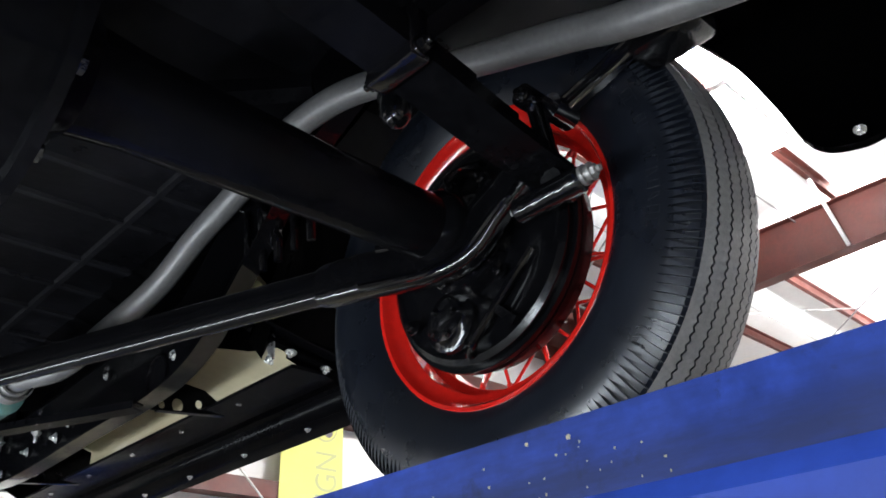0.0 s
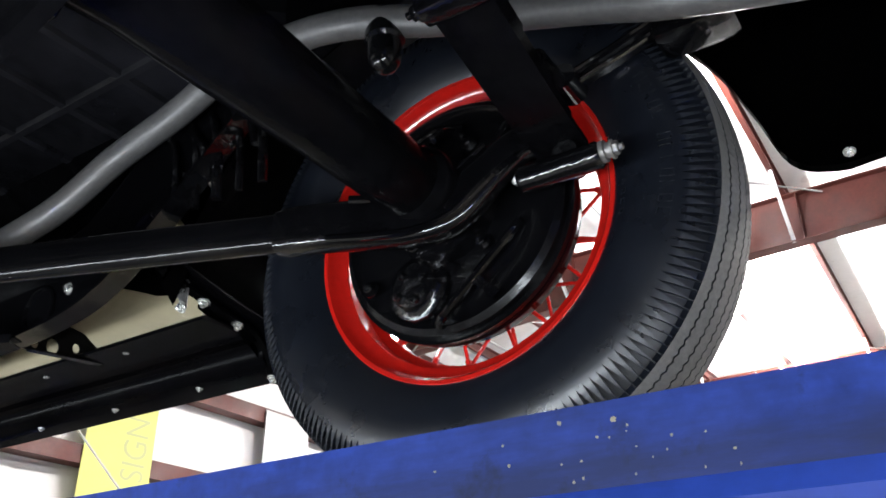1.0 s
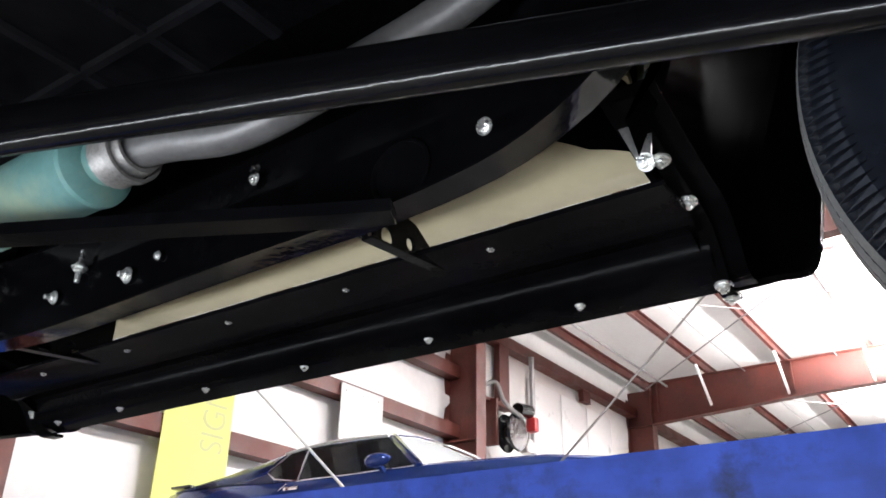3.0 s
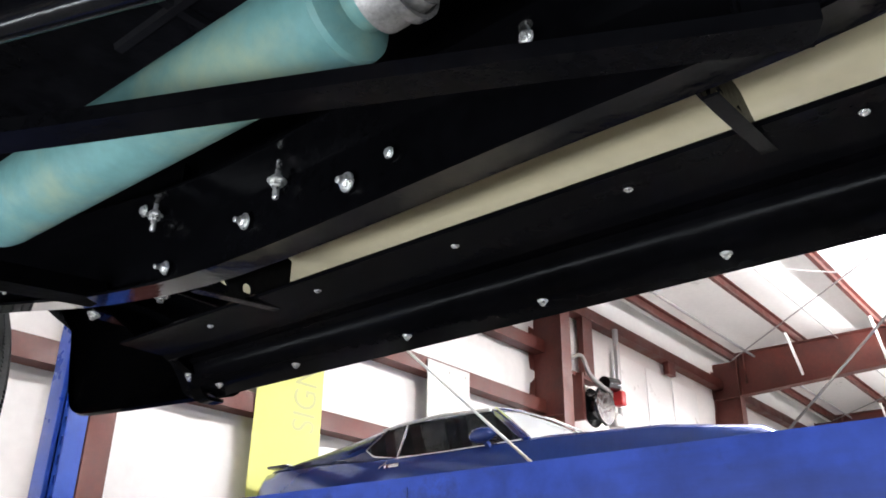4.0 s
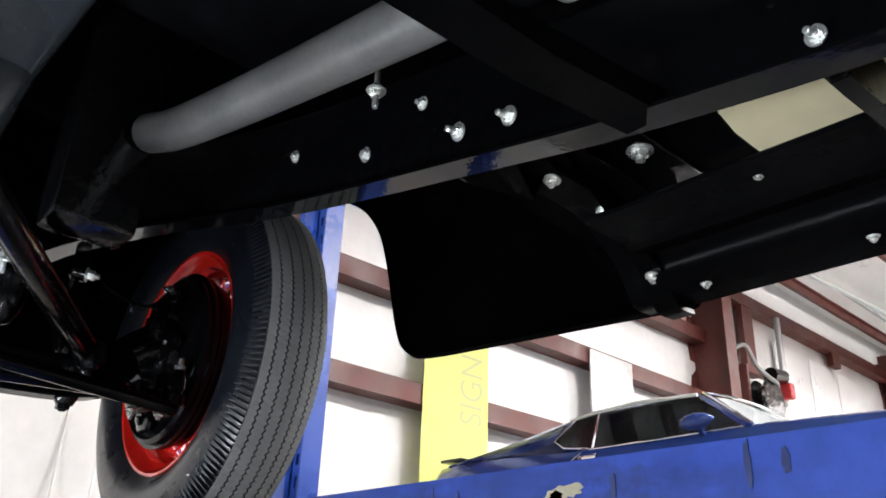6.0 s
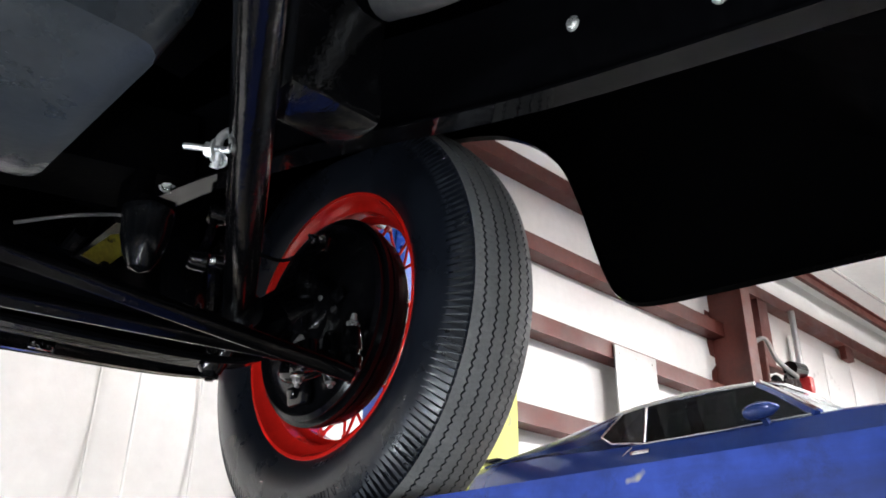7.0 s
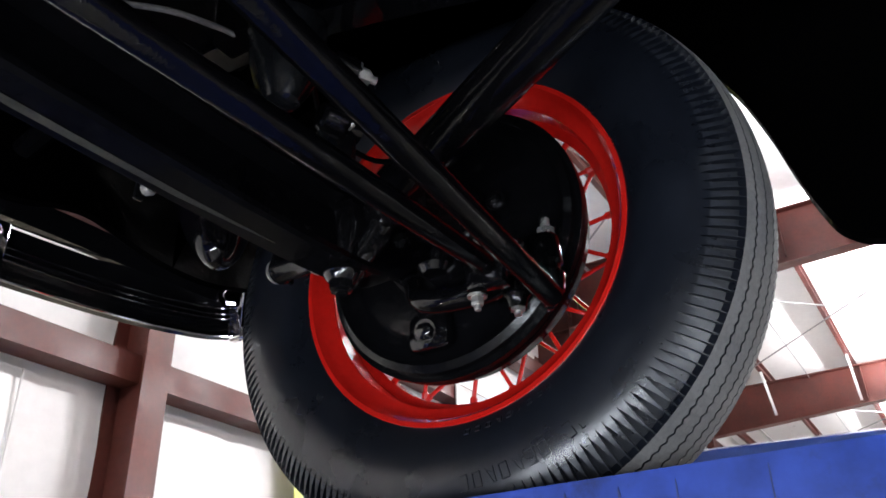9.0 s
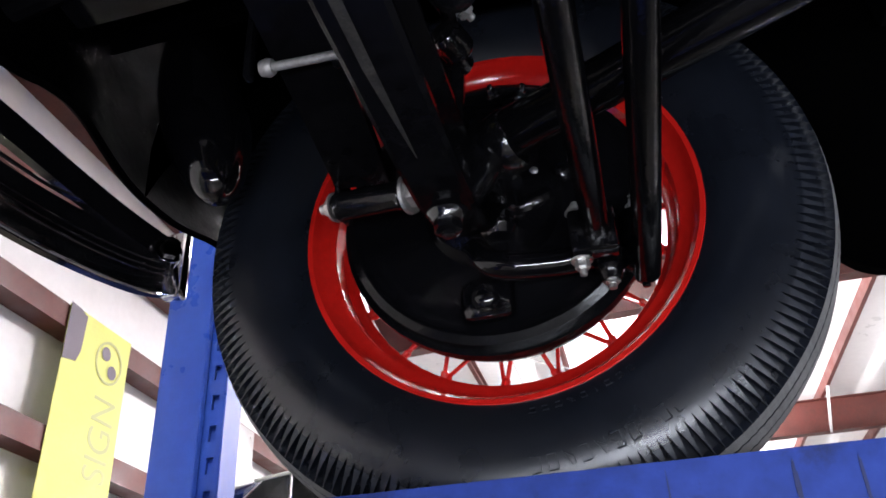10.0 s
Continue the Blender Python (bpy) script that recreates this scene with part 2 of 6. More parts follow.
def lathe(bm, profile, origin=(0, 0, 0), axis=(1, 0, 0), n=48, closed=False):
    """Turns a profile [(a along the axis, r)] round the axis."""
    rot = Vector((1, 0, 0)).rotation_difference(Vector(axis).normalized()).to_matrix()
    o = Vector(origin)
    rings = []
    for a, r in profile:
        if r < 1e-5:
            rings.append([bm.verts.new(o + rot @ Vector((a, 0, 0)))])
        else:
            rings.append([bm.verts.new(o + rot @ Vector((a, r * math.cos(2 * math.pi * i / n), r * math.sin(2 * math.pi * i / n)))) for i in range(n)])
    pairs = list(zip(rings, rings[1:])) + ([(rings[-1], rings[0])] if closed else [])
    for a, b in pairs:
        for i in range(n):
            j = (i + 1) % n
            if len(a) == 1:
                bm.faces.new((a[0], b[j], b[i]))
            elif len(b) == 1:
                bm.faces.new((a[i], a[j], b[0]))
            else:
                bm.faces.new((a[i], a[j], b[j], b[i]))
    return bm


def bolt(bm, at, axis, r=0.009, h=0.008, stud=0.0, washer=True):
    """A hexagonal head or nut on a washer, with a stud end."""
    if washer:
        lathe(bm, [(0, 0), (0, r * 1.45), (r * 0.25, r * 1.4), (r * 0.25, 0)], at, axis, 16)
    lathe(bm, [(0, 0), (0, r), (h * 0.85, r), (h, r * 0.8), (h, 0)], at, axis, 6)
    if stud:
        lathe(bm, [(0, 0), (0, r * 0.5), (h + stud * 0.9, r * 0.5), (h + stud, r * 0.35), (h + stud, 0)], at, axis, 10)
    return bm


def bolts(name, mat, parent, specs, label=""):
    """Each bolt is a part of its own; specs: arguments of bolt() after the mesh."""
    for k in specs:
        part(name, bolt(bmesh.new(), *k), mat, parent, label)


def plate(bm, outline, thick, origin, ux, uy):
    """A flat plate: its outline in the plane of ux, uy from origin."""
    o, ux, uy = Vector(origin), Vector(ux).normalized(), Vector(uy).normalized()
    nrm = ux.cross(uy) * thick
    a = [bm.verts.new(o + ux * p + uy * q) for p, q in outline]
    b = [bm.verts.new(v.co + nrm) for v in a]
    bm.faces.new(a[::-1])
    bm.faces.new(b)
    for i in range(len(a)):
        j = (i + 1) % len(a)
        bm.faces.new((a[i], a[j], b[j], b[i]))
    return bm


# ---- the building ----
WALL_Y, EAVE = 6.8, 6.48
X0, X1, Y0 = -8.5, 24.0, -14.0


def roof_z(y):
    return EAVE + 0.12 + (WALL_Y - y) * 0.006


tagged(thing("floor", "", "", bm=boxes((X0, X1, Y0, WALL_Y, -0.2, 0.0)), mat=M_CONCRETE), "dark grey sealed concrete workshop floor", "floor", "", "structure")

GIRTS = [3.45, 4.36, 5.2, 6.05]


def insulated_wall():
    """White vinyl-faced insulation billowing between the girts, with vertical seams."""
    bm = bmesh.new()
    xs = np.linspace(X0, X1, 261)
    zs = [0.0, 1.2] + [z for a, b in zip([2.3] + GIRTS, GIRTS + [EAVE + 0.3]) for z in np.linspace(a, b, 6)[:-1]] + [EAVE + 0.3]
    stops = [0.0, 2.3] + GIRTS + [EAVE + 0.3]
    grid = []
    for z in zs:
        k = max(i for i, s in enumerate(stops) if s <= z + 1e-6)
        a, b = stops[k], stops[min(k + 1, len(stops) - 1)]
        f = math.sin(math.pi * (z - a) / (b - a)) if b > a else 0
        row = []
        for x in xs:
            seam = abs(((x + 0.4) % 1.5) - 0.75) / 0.75
            dy = 0.05 * f * (1 - seam ** 8) + 0.010 * noise.noise((x * 1.3, z * 1.1, 0.4))
            row.append(bm.verts.new((x, WALL_Y - dy, z)))
        grid.append(row)
    for a, b in zip(grid, grid[1:]):
        for i in range(len(a) - 1):
            bm.faces.new((a[i], a[i + 1], b[i + 1], b[i]))
    box(bm, X0, X1, WALL_Y + 0.02, WALL_Y + 0.2, 0, EAVE + 0.4)
    return bm


wall_front = thing("wall_front", "white vinyl-faced insulated wall with billowing bays between steel girts", "wall", kind="structure", bm=insulated_wall(), mat=M_WALL)
# back and left walls are unseen, darkened to keep reflections in black paint low
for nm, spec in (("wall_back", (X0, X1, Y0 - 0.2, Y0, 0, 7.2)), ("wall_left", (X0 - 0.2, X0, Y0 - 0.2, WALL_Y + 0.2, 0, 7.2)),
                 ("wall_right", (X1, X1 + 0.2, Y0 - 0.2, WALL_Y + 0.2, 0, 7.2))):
    thing(nm, "unseen closing wall kept dark so black parts reflect little" if nm != "wall_right" else "plain white insulated workshop wall", "wall", kind="structure", bm=boxes(spec), mat=M_DARKWALL if nm != "wall_right" else M_WALL)

PURLINS = [6.48 - 1.44 * i for i in range(15)]


def insulated_roof():
    bm = bmesh.new()
    ys = sorted({y for a, b in zip(PURLINS, PURLINS[1:]) for y in np.linspace(b, a, 7)} | {WALL_Y, Y0})
    xs = np.linspace(X0, X1, 131)
    grid = []
    for y in ys:
        k = min(PURLINS, key=lambda p: abs(p - y))
        f = min(1.0, abs(y - k) / 0.72)
        row = []
        for x in xs:
            sag = 0.07 * (1 - (1 - f) ** 2) * (0.8 + 0.3 * noise.noise((x * 0.5, y * 0.7, 2.0)))
            row.append(bm.verts.new((x, y, roof_z(y) + 0.20 - sag)))
        grid.append(row)
    for a, b in zip(grid, grid[1:]):
        for i in range(len(a) - 1):
            bm.faces.new((a[i], a[i + 1], b[i + 1], b[i]))
    box(bm, X0, X1, Y0, WALL_Y + 0.2, roof_z(0) + 0.35, roof_z(0) + 0.5)
    return bm


ceiling = thing("ceiling", "white sagging roof insulation laid over red steel purlins", "ceiling", kind="structure", bm=insulated_roof(), mat=M_ROOF)

Z_SECTION = [(-0.032, 0), (0.032, 0), (0.032, 0.02), (-0.028, 0.02), (-0.028, 0.18), (0.03, 0.18), (0.03, 0.2), (-0.032, 0.2)]
for xa, xb, z in [(X0, 9.4, z) for z in GIRTS[:3]] + [(15.8, X1, z) for z in GIRTS[:3]] + [(X0, X1, GIRTS[3])]:
    bm = bmesh.new()
    sweep(bm, [(xa, WALL_Y - 0.03, z), (xb, WALL_Y - 0.03, z)], [(0.0, -0.09), (0.19, -0.09), (0.19, 0.09), (0.175, 0.09), (0.175, -0.075), (0.0, -0.075)])
    thing("wall_girt", "red oxide primed steel girt running along the wall", "girt", group="wall girts", kind="structure", bm=bm, mat=M_REDIRON)
for y in PURLINS:
    bm = bmesh.new()
    sweep(bm, [(X0, y, roof_z(y)), (X1, y, roof_z(y))], [(u, v) for u, v in Z_SECTION])
    thing("roof_purlin", "red oxide primed steel roof purlin", "purlin", group="roof purlins", kind="structure", bm=bm, mat=M_REDIRON)

for xc in (3.14, 9.4, 15.8, 22.2):
    col = bmesh.new()
    y_in, hw = (6.44, 0.10) if xc < 4 else (6.24, 0.12)
    for yy in (y_in, 6.76):
        box(col, xc - hw, xc + hw, yy - 0.008, yy + 0.008, 0, EAVE)
    box(col, xc - 0.005, xc + 0.005, y_in + 0.008, 6.752, 0, EAVE)
    for zz in (2.2, 4.2, 5.75):
        box(col, xc - hw + 0.005, xc + hw - 0.005, y_in + 0.01, 6.75, zz, zz + 0.012)
    box(col, xc - 0.16, xc + 0.16, 6.18, 6.8, 0.0, 0.02)
    thing("steel_column", "red oxide primed steel column against the wall", "column", group="building frame", kind="structure", bm=col, mat=M_REDIRON)
    raf = bmesh.new()
    # haunched web with flanges, from the column to the ridge
    prof = [(6.23, 0.82), (3.5, 0.68), (0.0, 0.60), (-14.0, 0.60)]
    for (ya, da), (yb, db) in zip(prof, prof[1:]):
        za, zb = roof_z(ya) - 0.005, roof_z(yb) - 0.005
        for dx, lo in ((0.005, 1.0),):
            v = [raf.verts.new((xc + s * dx, y, z)) for s in (-1, 1) for y, z in ((ya, za), (yb, zb), (yb, zb - db), (ya, za - da))]
            for f in ((0, 1, 2, 3), (7, 6, 5, 4), (0, 4, 5, 1), (3, 2, 6, 7)):
                raf.faces.new([v[i] for i in f])
        for z1, z2 in ((za, zb), (za - da, zb - db)):
            v = [raf.verts.new((xc + s * 0.1, y, z + t)) for s in (-1, 1) for y, z in ((ya, z1), (yb, z2)) for t in (-0.008, 0.008)]
            for f in ((0, 1, 3, 2), (4, 6, 7, 5), (0, 4, 5, 1), (2, 3, 7, 6), (0, 2, 6, 4), (1, 5, 7, 3)):
                raf.faces.new([v[i] for i in f])
    for yy in (6.1, 3.5, 0.6):
        box(raf, xc - 0.095, xc + 0.095, yy - 0.006, yy + 0.006, roof_z(yy) - 0.6, roof_z(yy) - 0.02)
    thing("steel_rafter", "red oxide primed tapered steel rafter under the roof", "rafter", group="building frame", kind="structure", bm=raf, mat=M_REDIRON)
    for y in PURLINS[1:9]:
        br = bmesh.new()
        for s in (1,):
            sweep(br, [(xc - 0.06, y, roof_z(y) - 0.62), (xc - 0.75, y, roof_z(y) + 0.02)], [(-0.02, -0.02), (0.02, -0.02), (0.02, 0.02), (-0.02, 0.02)])
        thing("flange_brace", "pale angle brace from rafter to purlin", "brace", group="flange braces", kind="structure", bm=br, mat=M_BOARD)

# conduits and bracing rods under the roof
for a, b, r in (((X0, 5.9, roof_z(5.9) - 0.10), (X1, 5.9, roof_z(5.9) - 0.10), 0.022), ((X0, 4.35, roof_z(4.3) - 0.05), (X1, 4.35, roof_z(4.3) - 0.05), 0.010),
                ((X0, 2.7, roof_z(2.7) - 0.05), (X1, 2.7, roof_z(2.7) - 0.05), 0.010)):
    thing("roof_conduit", "thin grey electrical conduit under the roof", "conduit", kind="structure", bm=tube([a, b], r, 8), mat=M_CONDUIT)
for xa, xb in ((9.5, 15.7), (3.1, 9.3), (15.9, 22.1)):
    thing("roof_brace_rod", "thin steel cross-bracing rod under the roof", "bracing rod", group="roof bracing", kind="structure",
          bm=tube([(xa, 6.3, roof_z(6) - 0.1), (xb, 0.3, roof_z(0) - 0.1)], 0.012, 8), mat=M_CONDUIT)
    thing("roof_brace_rod", "thin steel cross-bracing rod under the roof", "bracing rod", group="roof bracing", kind="structure",
          bm=tube([(xb, 6.3, roof_z(6) - 0.12), (xa, 0.3, roof_z(0) - 0.12)], 0.012, 8), mat=M_CONDUIT)

# lamps
for lx, ly in LAMPS:
    fix = thing("high_bay_light", "white rectangular LED high-bay light hung under the roof", "ceiling light", (lx, ly, LAMP_Z), "high-bay lights")
    part("housing", boxes((lx - 0.62, lx + 0.62, ly - 0.18, ly + 0.18, LAMP_Z + 0.02, LAMP_Z + 0.08), bevel=0.01), M_BOARD, fix)
    part("diffuser", boxes((lx - 0.6, lx + 0.6, ly - 0.16, ly + 0.16, LAMP_Z + 0.006, LAMP_Z + 0.019)), M_LAMP, fix, "glowing white diffuser")
    for s in (-0.5, 0.5):
        part("hanger", tube([(lx + s, ly, LAMP_Z + 0.08), (lx + s, ly, roof_z(ly) + 0.19)], 0.004, 6), M_CONDUIT, fix)
    li = bpy.data.lights.new("high_bay_lamp", "AREA")
    li.shape, li.size, li.size_y, li.energy, li.color = "RECTANGLE", 1.2, 0.32, 500.0, (0.975, 0.985, 1.0)
    lo = new("high_bay_lamp", li)
    lo.location = (lx, ly, LAMP_Z)
    # added upward lamp that brightens the roof; the fixture has no upper diffuser
    li = bpy.data.lights.new("roof_fill_lamp", "AREA")
    li.shape, li.size, li.size_y, li.energy, li.color = "RECTANGLE", 1.2, 0.32, 1200.0, (0.975, 0.985, 1.0)
    lo = new("roof_fill_lamp", li)
    lo.matrix_world = pose(lx, ly, LAMP_Z + 0.09, 180, 0, 0)

# added tube lamp under the car, standing in for a light carried by the camera
standin = thing("camera_light_standin", "added tube lamp standing in for a light carried by the camera", "work light", (-0.22, 1.1, 1.42))
part("batten", tube([(-0.225, -1.70, 1.545), (-0.225, 3.70, 1.545)], 0.013, 10), M_BOARD, standin)
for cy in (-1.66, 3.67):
    part("stand", boxes((-0.26, -0.19, cy - 0.04, cy + 0.04, 1.42, 1.428), (-0.231, -0.219, cy - 0.006, cy + 0.006, 1.42, 1.54), bevel=0.002), M_BOOT, standin, "small black stand")
li = bpy.data.lights.new("camera_lamp_standin", "AREA")
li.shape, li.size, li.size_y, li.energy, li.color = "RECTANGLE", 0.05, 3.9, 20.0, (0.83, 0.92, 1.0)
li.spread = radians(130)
lo = new("camera_lamp_standin", li)
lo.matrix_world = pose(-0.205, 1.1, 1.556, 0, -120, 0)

# ---- things on the front wall ----
banner = thing("banner", "tall yellow-green banner with round emblem and grey lettering on wall", "banner", (5.07, 6.55, 2.0))
bb_ = bmesh.new()
NB = 24
for k in range(2):
    for i in range(13):
        for j in range(NB + 1):
            u, v = i / 12, j / NB
            zz = 1.2 + v * 3.26
            bb_.verts.new((4.60 + 0.79 * u, 6.57 - 0.006 * k - 0.003 * math.sin(v * 9 + u * 3), zz))
bb_.verts.ensure_lookup_table()
for k in range(2):
    o = k * 13 * (NB + 1)
    for i in range(12):
        for j in range(NB):
            q = [o + i * (NB + 1) + j, o + (i + 1) * (NB + 1) + j, o + (i + 1) * (NB + 1) + j + 1, o + i * (NB + 1) + j + 1]
            bb_.faces.new([bb_.verts[t] for t in q])
part("cloth", bb_, M_BANNER, banner)


def text_mesh(body, size, depth=0.002):
    cu = bpy.data.curves.new("lettering", "FONT")
    cu.body, cu.size, cu.extrude, cu.align_x, cu.align_y = body, size, depth, "CENTER", "CENTER"
    tmp = bpy.data.objects.new("lettering", cu)
    scene.collection.objects.link(tmp)
    me = bpy.data.meshes.new_from_object(tmp.evaluated_get(bpy.context.evaluated_depsgraph_get()))
    bpy.data.objects.remove(tmp)
    bpy.data.curves.remove(cu)
    return me


me = text_mesh("SIGN", 0.285, 0.0003)
me.materials.append(M_INK)
part("lettering", me, M_INK, banner, "grey printed letters", Matrix.Translation((5.185, 6.5585, 3.60)) @ Euler((radians(90), radians(-90), 0)).to_matrix().to_4x4() @ Matrix.Diagonal((1.03, 1.38, 1, 1)))
em = bmesh.new()
lathe(em, [(0, 0.15), (0, 0.17), (0.0006, 0.17), (0.0006, 0.15)], (5.14, 6.5595, 4.19), (0, -1, 0), 40, True)
part("emblem_ring", em, M_INK, banner)
for dx, dz, mt in ((0.05, -0.06, M_INKD), (-0.05, 0.06, M_INKD)):
    em = bmesh.new()
    lathe(em, [(0, 0), (0, 0.055), (0.0006, 0.055), (0.0006, 0)], (5.14 + dx, 6.5595, 4.19 + dz), (0, -1, 0), 24)
    part("emblem_spot", em, mt, banner)
part("header_tab", plate(bmesh.new(), [(0.0, 0.0), (0.15, 0.03), (0.19, 0.12), (0.20, 0.40), (0.12, 0.43), (0.0, 0.44)], 0.003, (4.598, 6.5595, 4.03), (1, 0, 0), (0, 0, 1)), M_INKD, banner, "dark grey corner tab")

panel = thing("wall_panel", "galvanised sheet panel fixed across two wall girts", "panel", (7.3, 6.55, 3.7))
part("sheet", boxes((6.92, 7.68, 6.545, 6.565, 3.62, 4.42), bevel=0.004), M_GALV, panel)
bolts("screw", M_STEEL, panel, [((xx, 6.545, zz), (0, -1, 0), 0.012, 0.008) for zz in (3.7, 4.34) for xx in (7.0, 7.3, 7.6)])

for xa, xb in ((11.62, 12.72), (12.76, 13.72), (13.76, 14.78)):
    for za, zb in ((3.1, 4.42), (4.44, 5.72)):
        thing("white_board", "bright white board panel fixed on the wall", "board", group="white wall boards", bm=boxes((xa, xb, 6.715, 6.745, za, zb), bevel=0.006), mat=M_BOARD)
for xx, z0 in ((10.65, 4.95), (13.55, 5.74)):
    thing("wall_post", "dark red steel post under the eave", "wall post", group="wall posts", kind="structure", bm=boxes((xx - 0.14, xx + 0.14, 6.60, 6.70, z0, 6.0)), mat=M_REDIRON)
thing("wall_pipe", "upright grey pipe on the wall", "pipe", kind="structure", bm=tube([(11.33, 6.5, 3.5), (11.33, 6.5, 5.95)], 0.045, 10), mat=M_CONDUIT)
reel = thing("hose_reel", "red and black hose reel bracket on the wall", "hose reel", (10.5, 6.5, 4.6))
part("bracket", boxes((9.75, 11.3, 6.52, 6.6, 4.94, 5.0), (10.1, 10.16, 6.42, 6.6, 4.3, 4.98), bevel=0.005), M_REDIRON, reel)
q = bmesh.new()
lathe(q, [(-0.12, 0), (-0.12, 0.26), (-0.09, 0.28), (-0.08, 0.17), (0.08, 0.17), (0.09, 0.28), (0.12, 0.26), (0.12, 0)], (10.40, 6.35, 4.52), (0, 1, 0), 28)
part("drum", q, M_BOOT, reel, "black reel drum")
part("motor", tube([(10.5, 6.3, 4.88), (10.85, 6.3, 4.92)], 0.10, 14), M_BOOT, reel, "black motor housing")
part("casing", boxes((10.84, 10.98, 6.2, 6.36, 4.62, 4.84), bevel=0.03), M_REDTOOL, reel, "red casing")
q = bmesh.new()
lathe(q, [(0, 0), (0, 0.1), (0.1, 0.12), (0.2, 0.08), (0.22, 0)], (10.78, 6.3, 4.28), (0, 0, 1), 20)
part("canister", q, M_STEEL, reel, "bare metal canister")
part("hose", tube(smooth_path([(9.72, 6.4, 5.06), (9.9, 6.3, 5.14), (10.02, 6.25, 4.9), (10.2, 6.2, 4.78), (10.45, 6.2, 4.74)]), 0.03, 8), M_CLAMP, reel, "grey hose")
thing("hanging_cord", "white cord hanging down the insulated wall", "cord", (1.98, 6.57, 2.4), bm=tube(smooth_path([(1.99, 6.57, 3.36), (1.982, 6.57, 2.6), (1.97, 6.57, 1.6), (1.975, 6.57, 0.3)], 4), 0.009, 8), mat=M_BOARD)
for xx in (1.80, 2.47):
    thing("wall_seam", "folded seam of the vinyl wall facing", "seam", group="wall seams", kind="structure", bm=tube([(xx, 6.745, 0.05), (xx + 0.01, 6.745, 3.3)], 0.008, 8), mat=M_WALL)


# ---- the four-post lift under the vintage car ----
lift = thing("four_post_lift", "scuffed blue four-post drive-on lift with raised runways", "car lift", (0, 1.5, 0))
Y_A, Y_B = -1.6, 3.75
RUNWAY = [(0.475, 1.740), (0.489, 1.740), (0.489, 1.722), (0.965, 1.722), (0.965, 1.74), (0.979, 1.74), (0.979, 1.42), (0.90, 1.42), (0.90, 1.50),
          (0.55, 1.50), (0.55, 1.42), (0.475, 1.42)]


def runway(sign):
    bm = bmesh.new()
    rings = []
    n = 2
    for y in (Y_A, Y_B):
        rings.append([bm.verts.new((sign * x, y, z)) for x, z in RUNWAY])
    k = len(RUNWAY)
    for j in range(k):
        bm.faces.new((rings[0][j], rings[0][(j + 1) % k], rings[1][(j + 1) % k], rings[1][j]))
    bm.faces.new(rings[0][::-1])
    bm.faces.new(rings[1])
    bmesh.ops.bevel(bm, geom=[e for e in bm.edges if abs(e.verts[0].co.y - e.verts[1].co.y) > 1 and e.calc_face_angle(0) > 0.8], offset=0.003, segments=2, affect="EDGES")
    return bm


run_r = part("runway", runway(1), M_LIFT, lift, "scuffed blue steel runway with chips and grease marks")
part("runway", runway(-1), M_LIFT, lift)
for sg in (1, -1):
    part("lower_rail", plate(bmesh.new(), [(0.0, 1.42), (0.016, 1.42), (0.016, 1.652), (0.0, 1.672)], 5.34, (sg * 0.4745, Y_A + 0.005, 0), (-sg, 0, 0), (0, 0, 1)) if sg > 0 else
         plate(bmesh.new(), [(0.0, 1.42), (0.016, 1.42), (0.016, 1.652), (0.0, 1.672)], -5.34, (sg * 0.4745, Y_A + 0.005, 0), (-sg, 0, 0), (0, 0, 1)), M_BRIGHTBLUE, lift, "brighter blue lower rail of the runway")
# unseen deck, added tan with dark patches to be mirrored under the frame rails
for sg in (1, -1):
    part("deck_plate", boxes((*sorted((sg * 0.4905, sg * 0.9635)), Y_A + 0.01, Y_B - 0.01, 1.7225, 1.7262)), M_DECK, lift, "unseen tan deck plate coloured for its reflection in the rails")
rng = random.Random(4)


def blot(yc, zc, w, h, rough_edge, n=34):
    """An irregular flat patch on the runway's inner face."""
    ph = rng.uniform(0, 50)
    out = []
    for a in np.linspace(0, 2 * math.pi, n + 1)[:-1]:
        k = 1 + rough_edge * noise.noise((math.cos(a) * 2.1 + ph, math.sin(a) * 2.1, ph)) * 1.6
        out.append((w * math.cos(a) * k, h * math.sin(a) * k))
    return plate(bmesh.new(), out, -0.0005, (0.4745, yc, zc), (0, 1, 0), (0, 0, 1))


for yc, zc, w, h in ((1.02, 1.705, 0.003, 0.028), (1.305, 1.712, 0.006, 0.018), (1.33, 1.705, 0.003, 0.030), (1.86, 1.705, 0.004, 0.028), (1.83, 1.715, 0.006, 0.014), 
                     (2.43, 1.71, 0.0015, 0.024), (2.50, 1.715, 0.0015, 0.018), (2.56, 1.712, 0.002, 0.022), (2.60, 1.71, 0.003, 0.026), (2.64, 1.715, 0.005, 0.018), (2.72, 1.712, 0.002, 0.022), (2.30, 1.70, 0.003, 0.03), (2.36, 1.715, 0.008, 0.012), (1.577, 1.722, 0.007, 0.017), (1.553, 1.723, 0.010, 0.008), (1.677, 1.719, 0.007, 0.011), (1.395, 1.718, 0.008, 0.021)):
    part("grease_mark", blot(yc, zc, w * 0.32, h * 0.9, 0.3), M_GREASE, run_r, "dark grease stain")
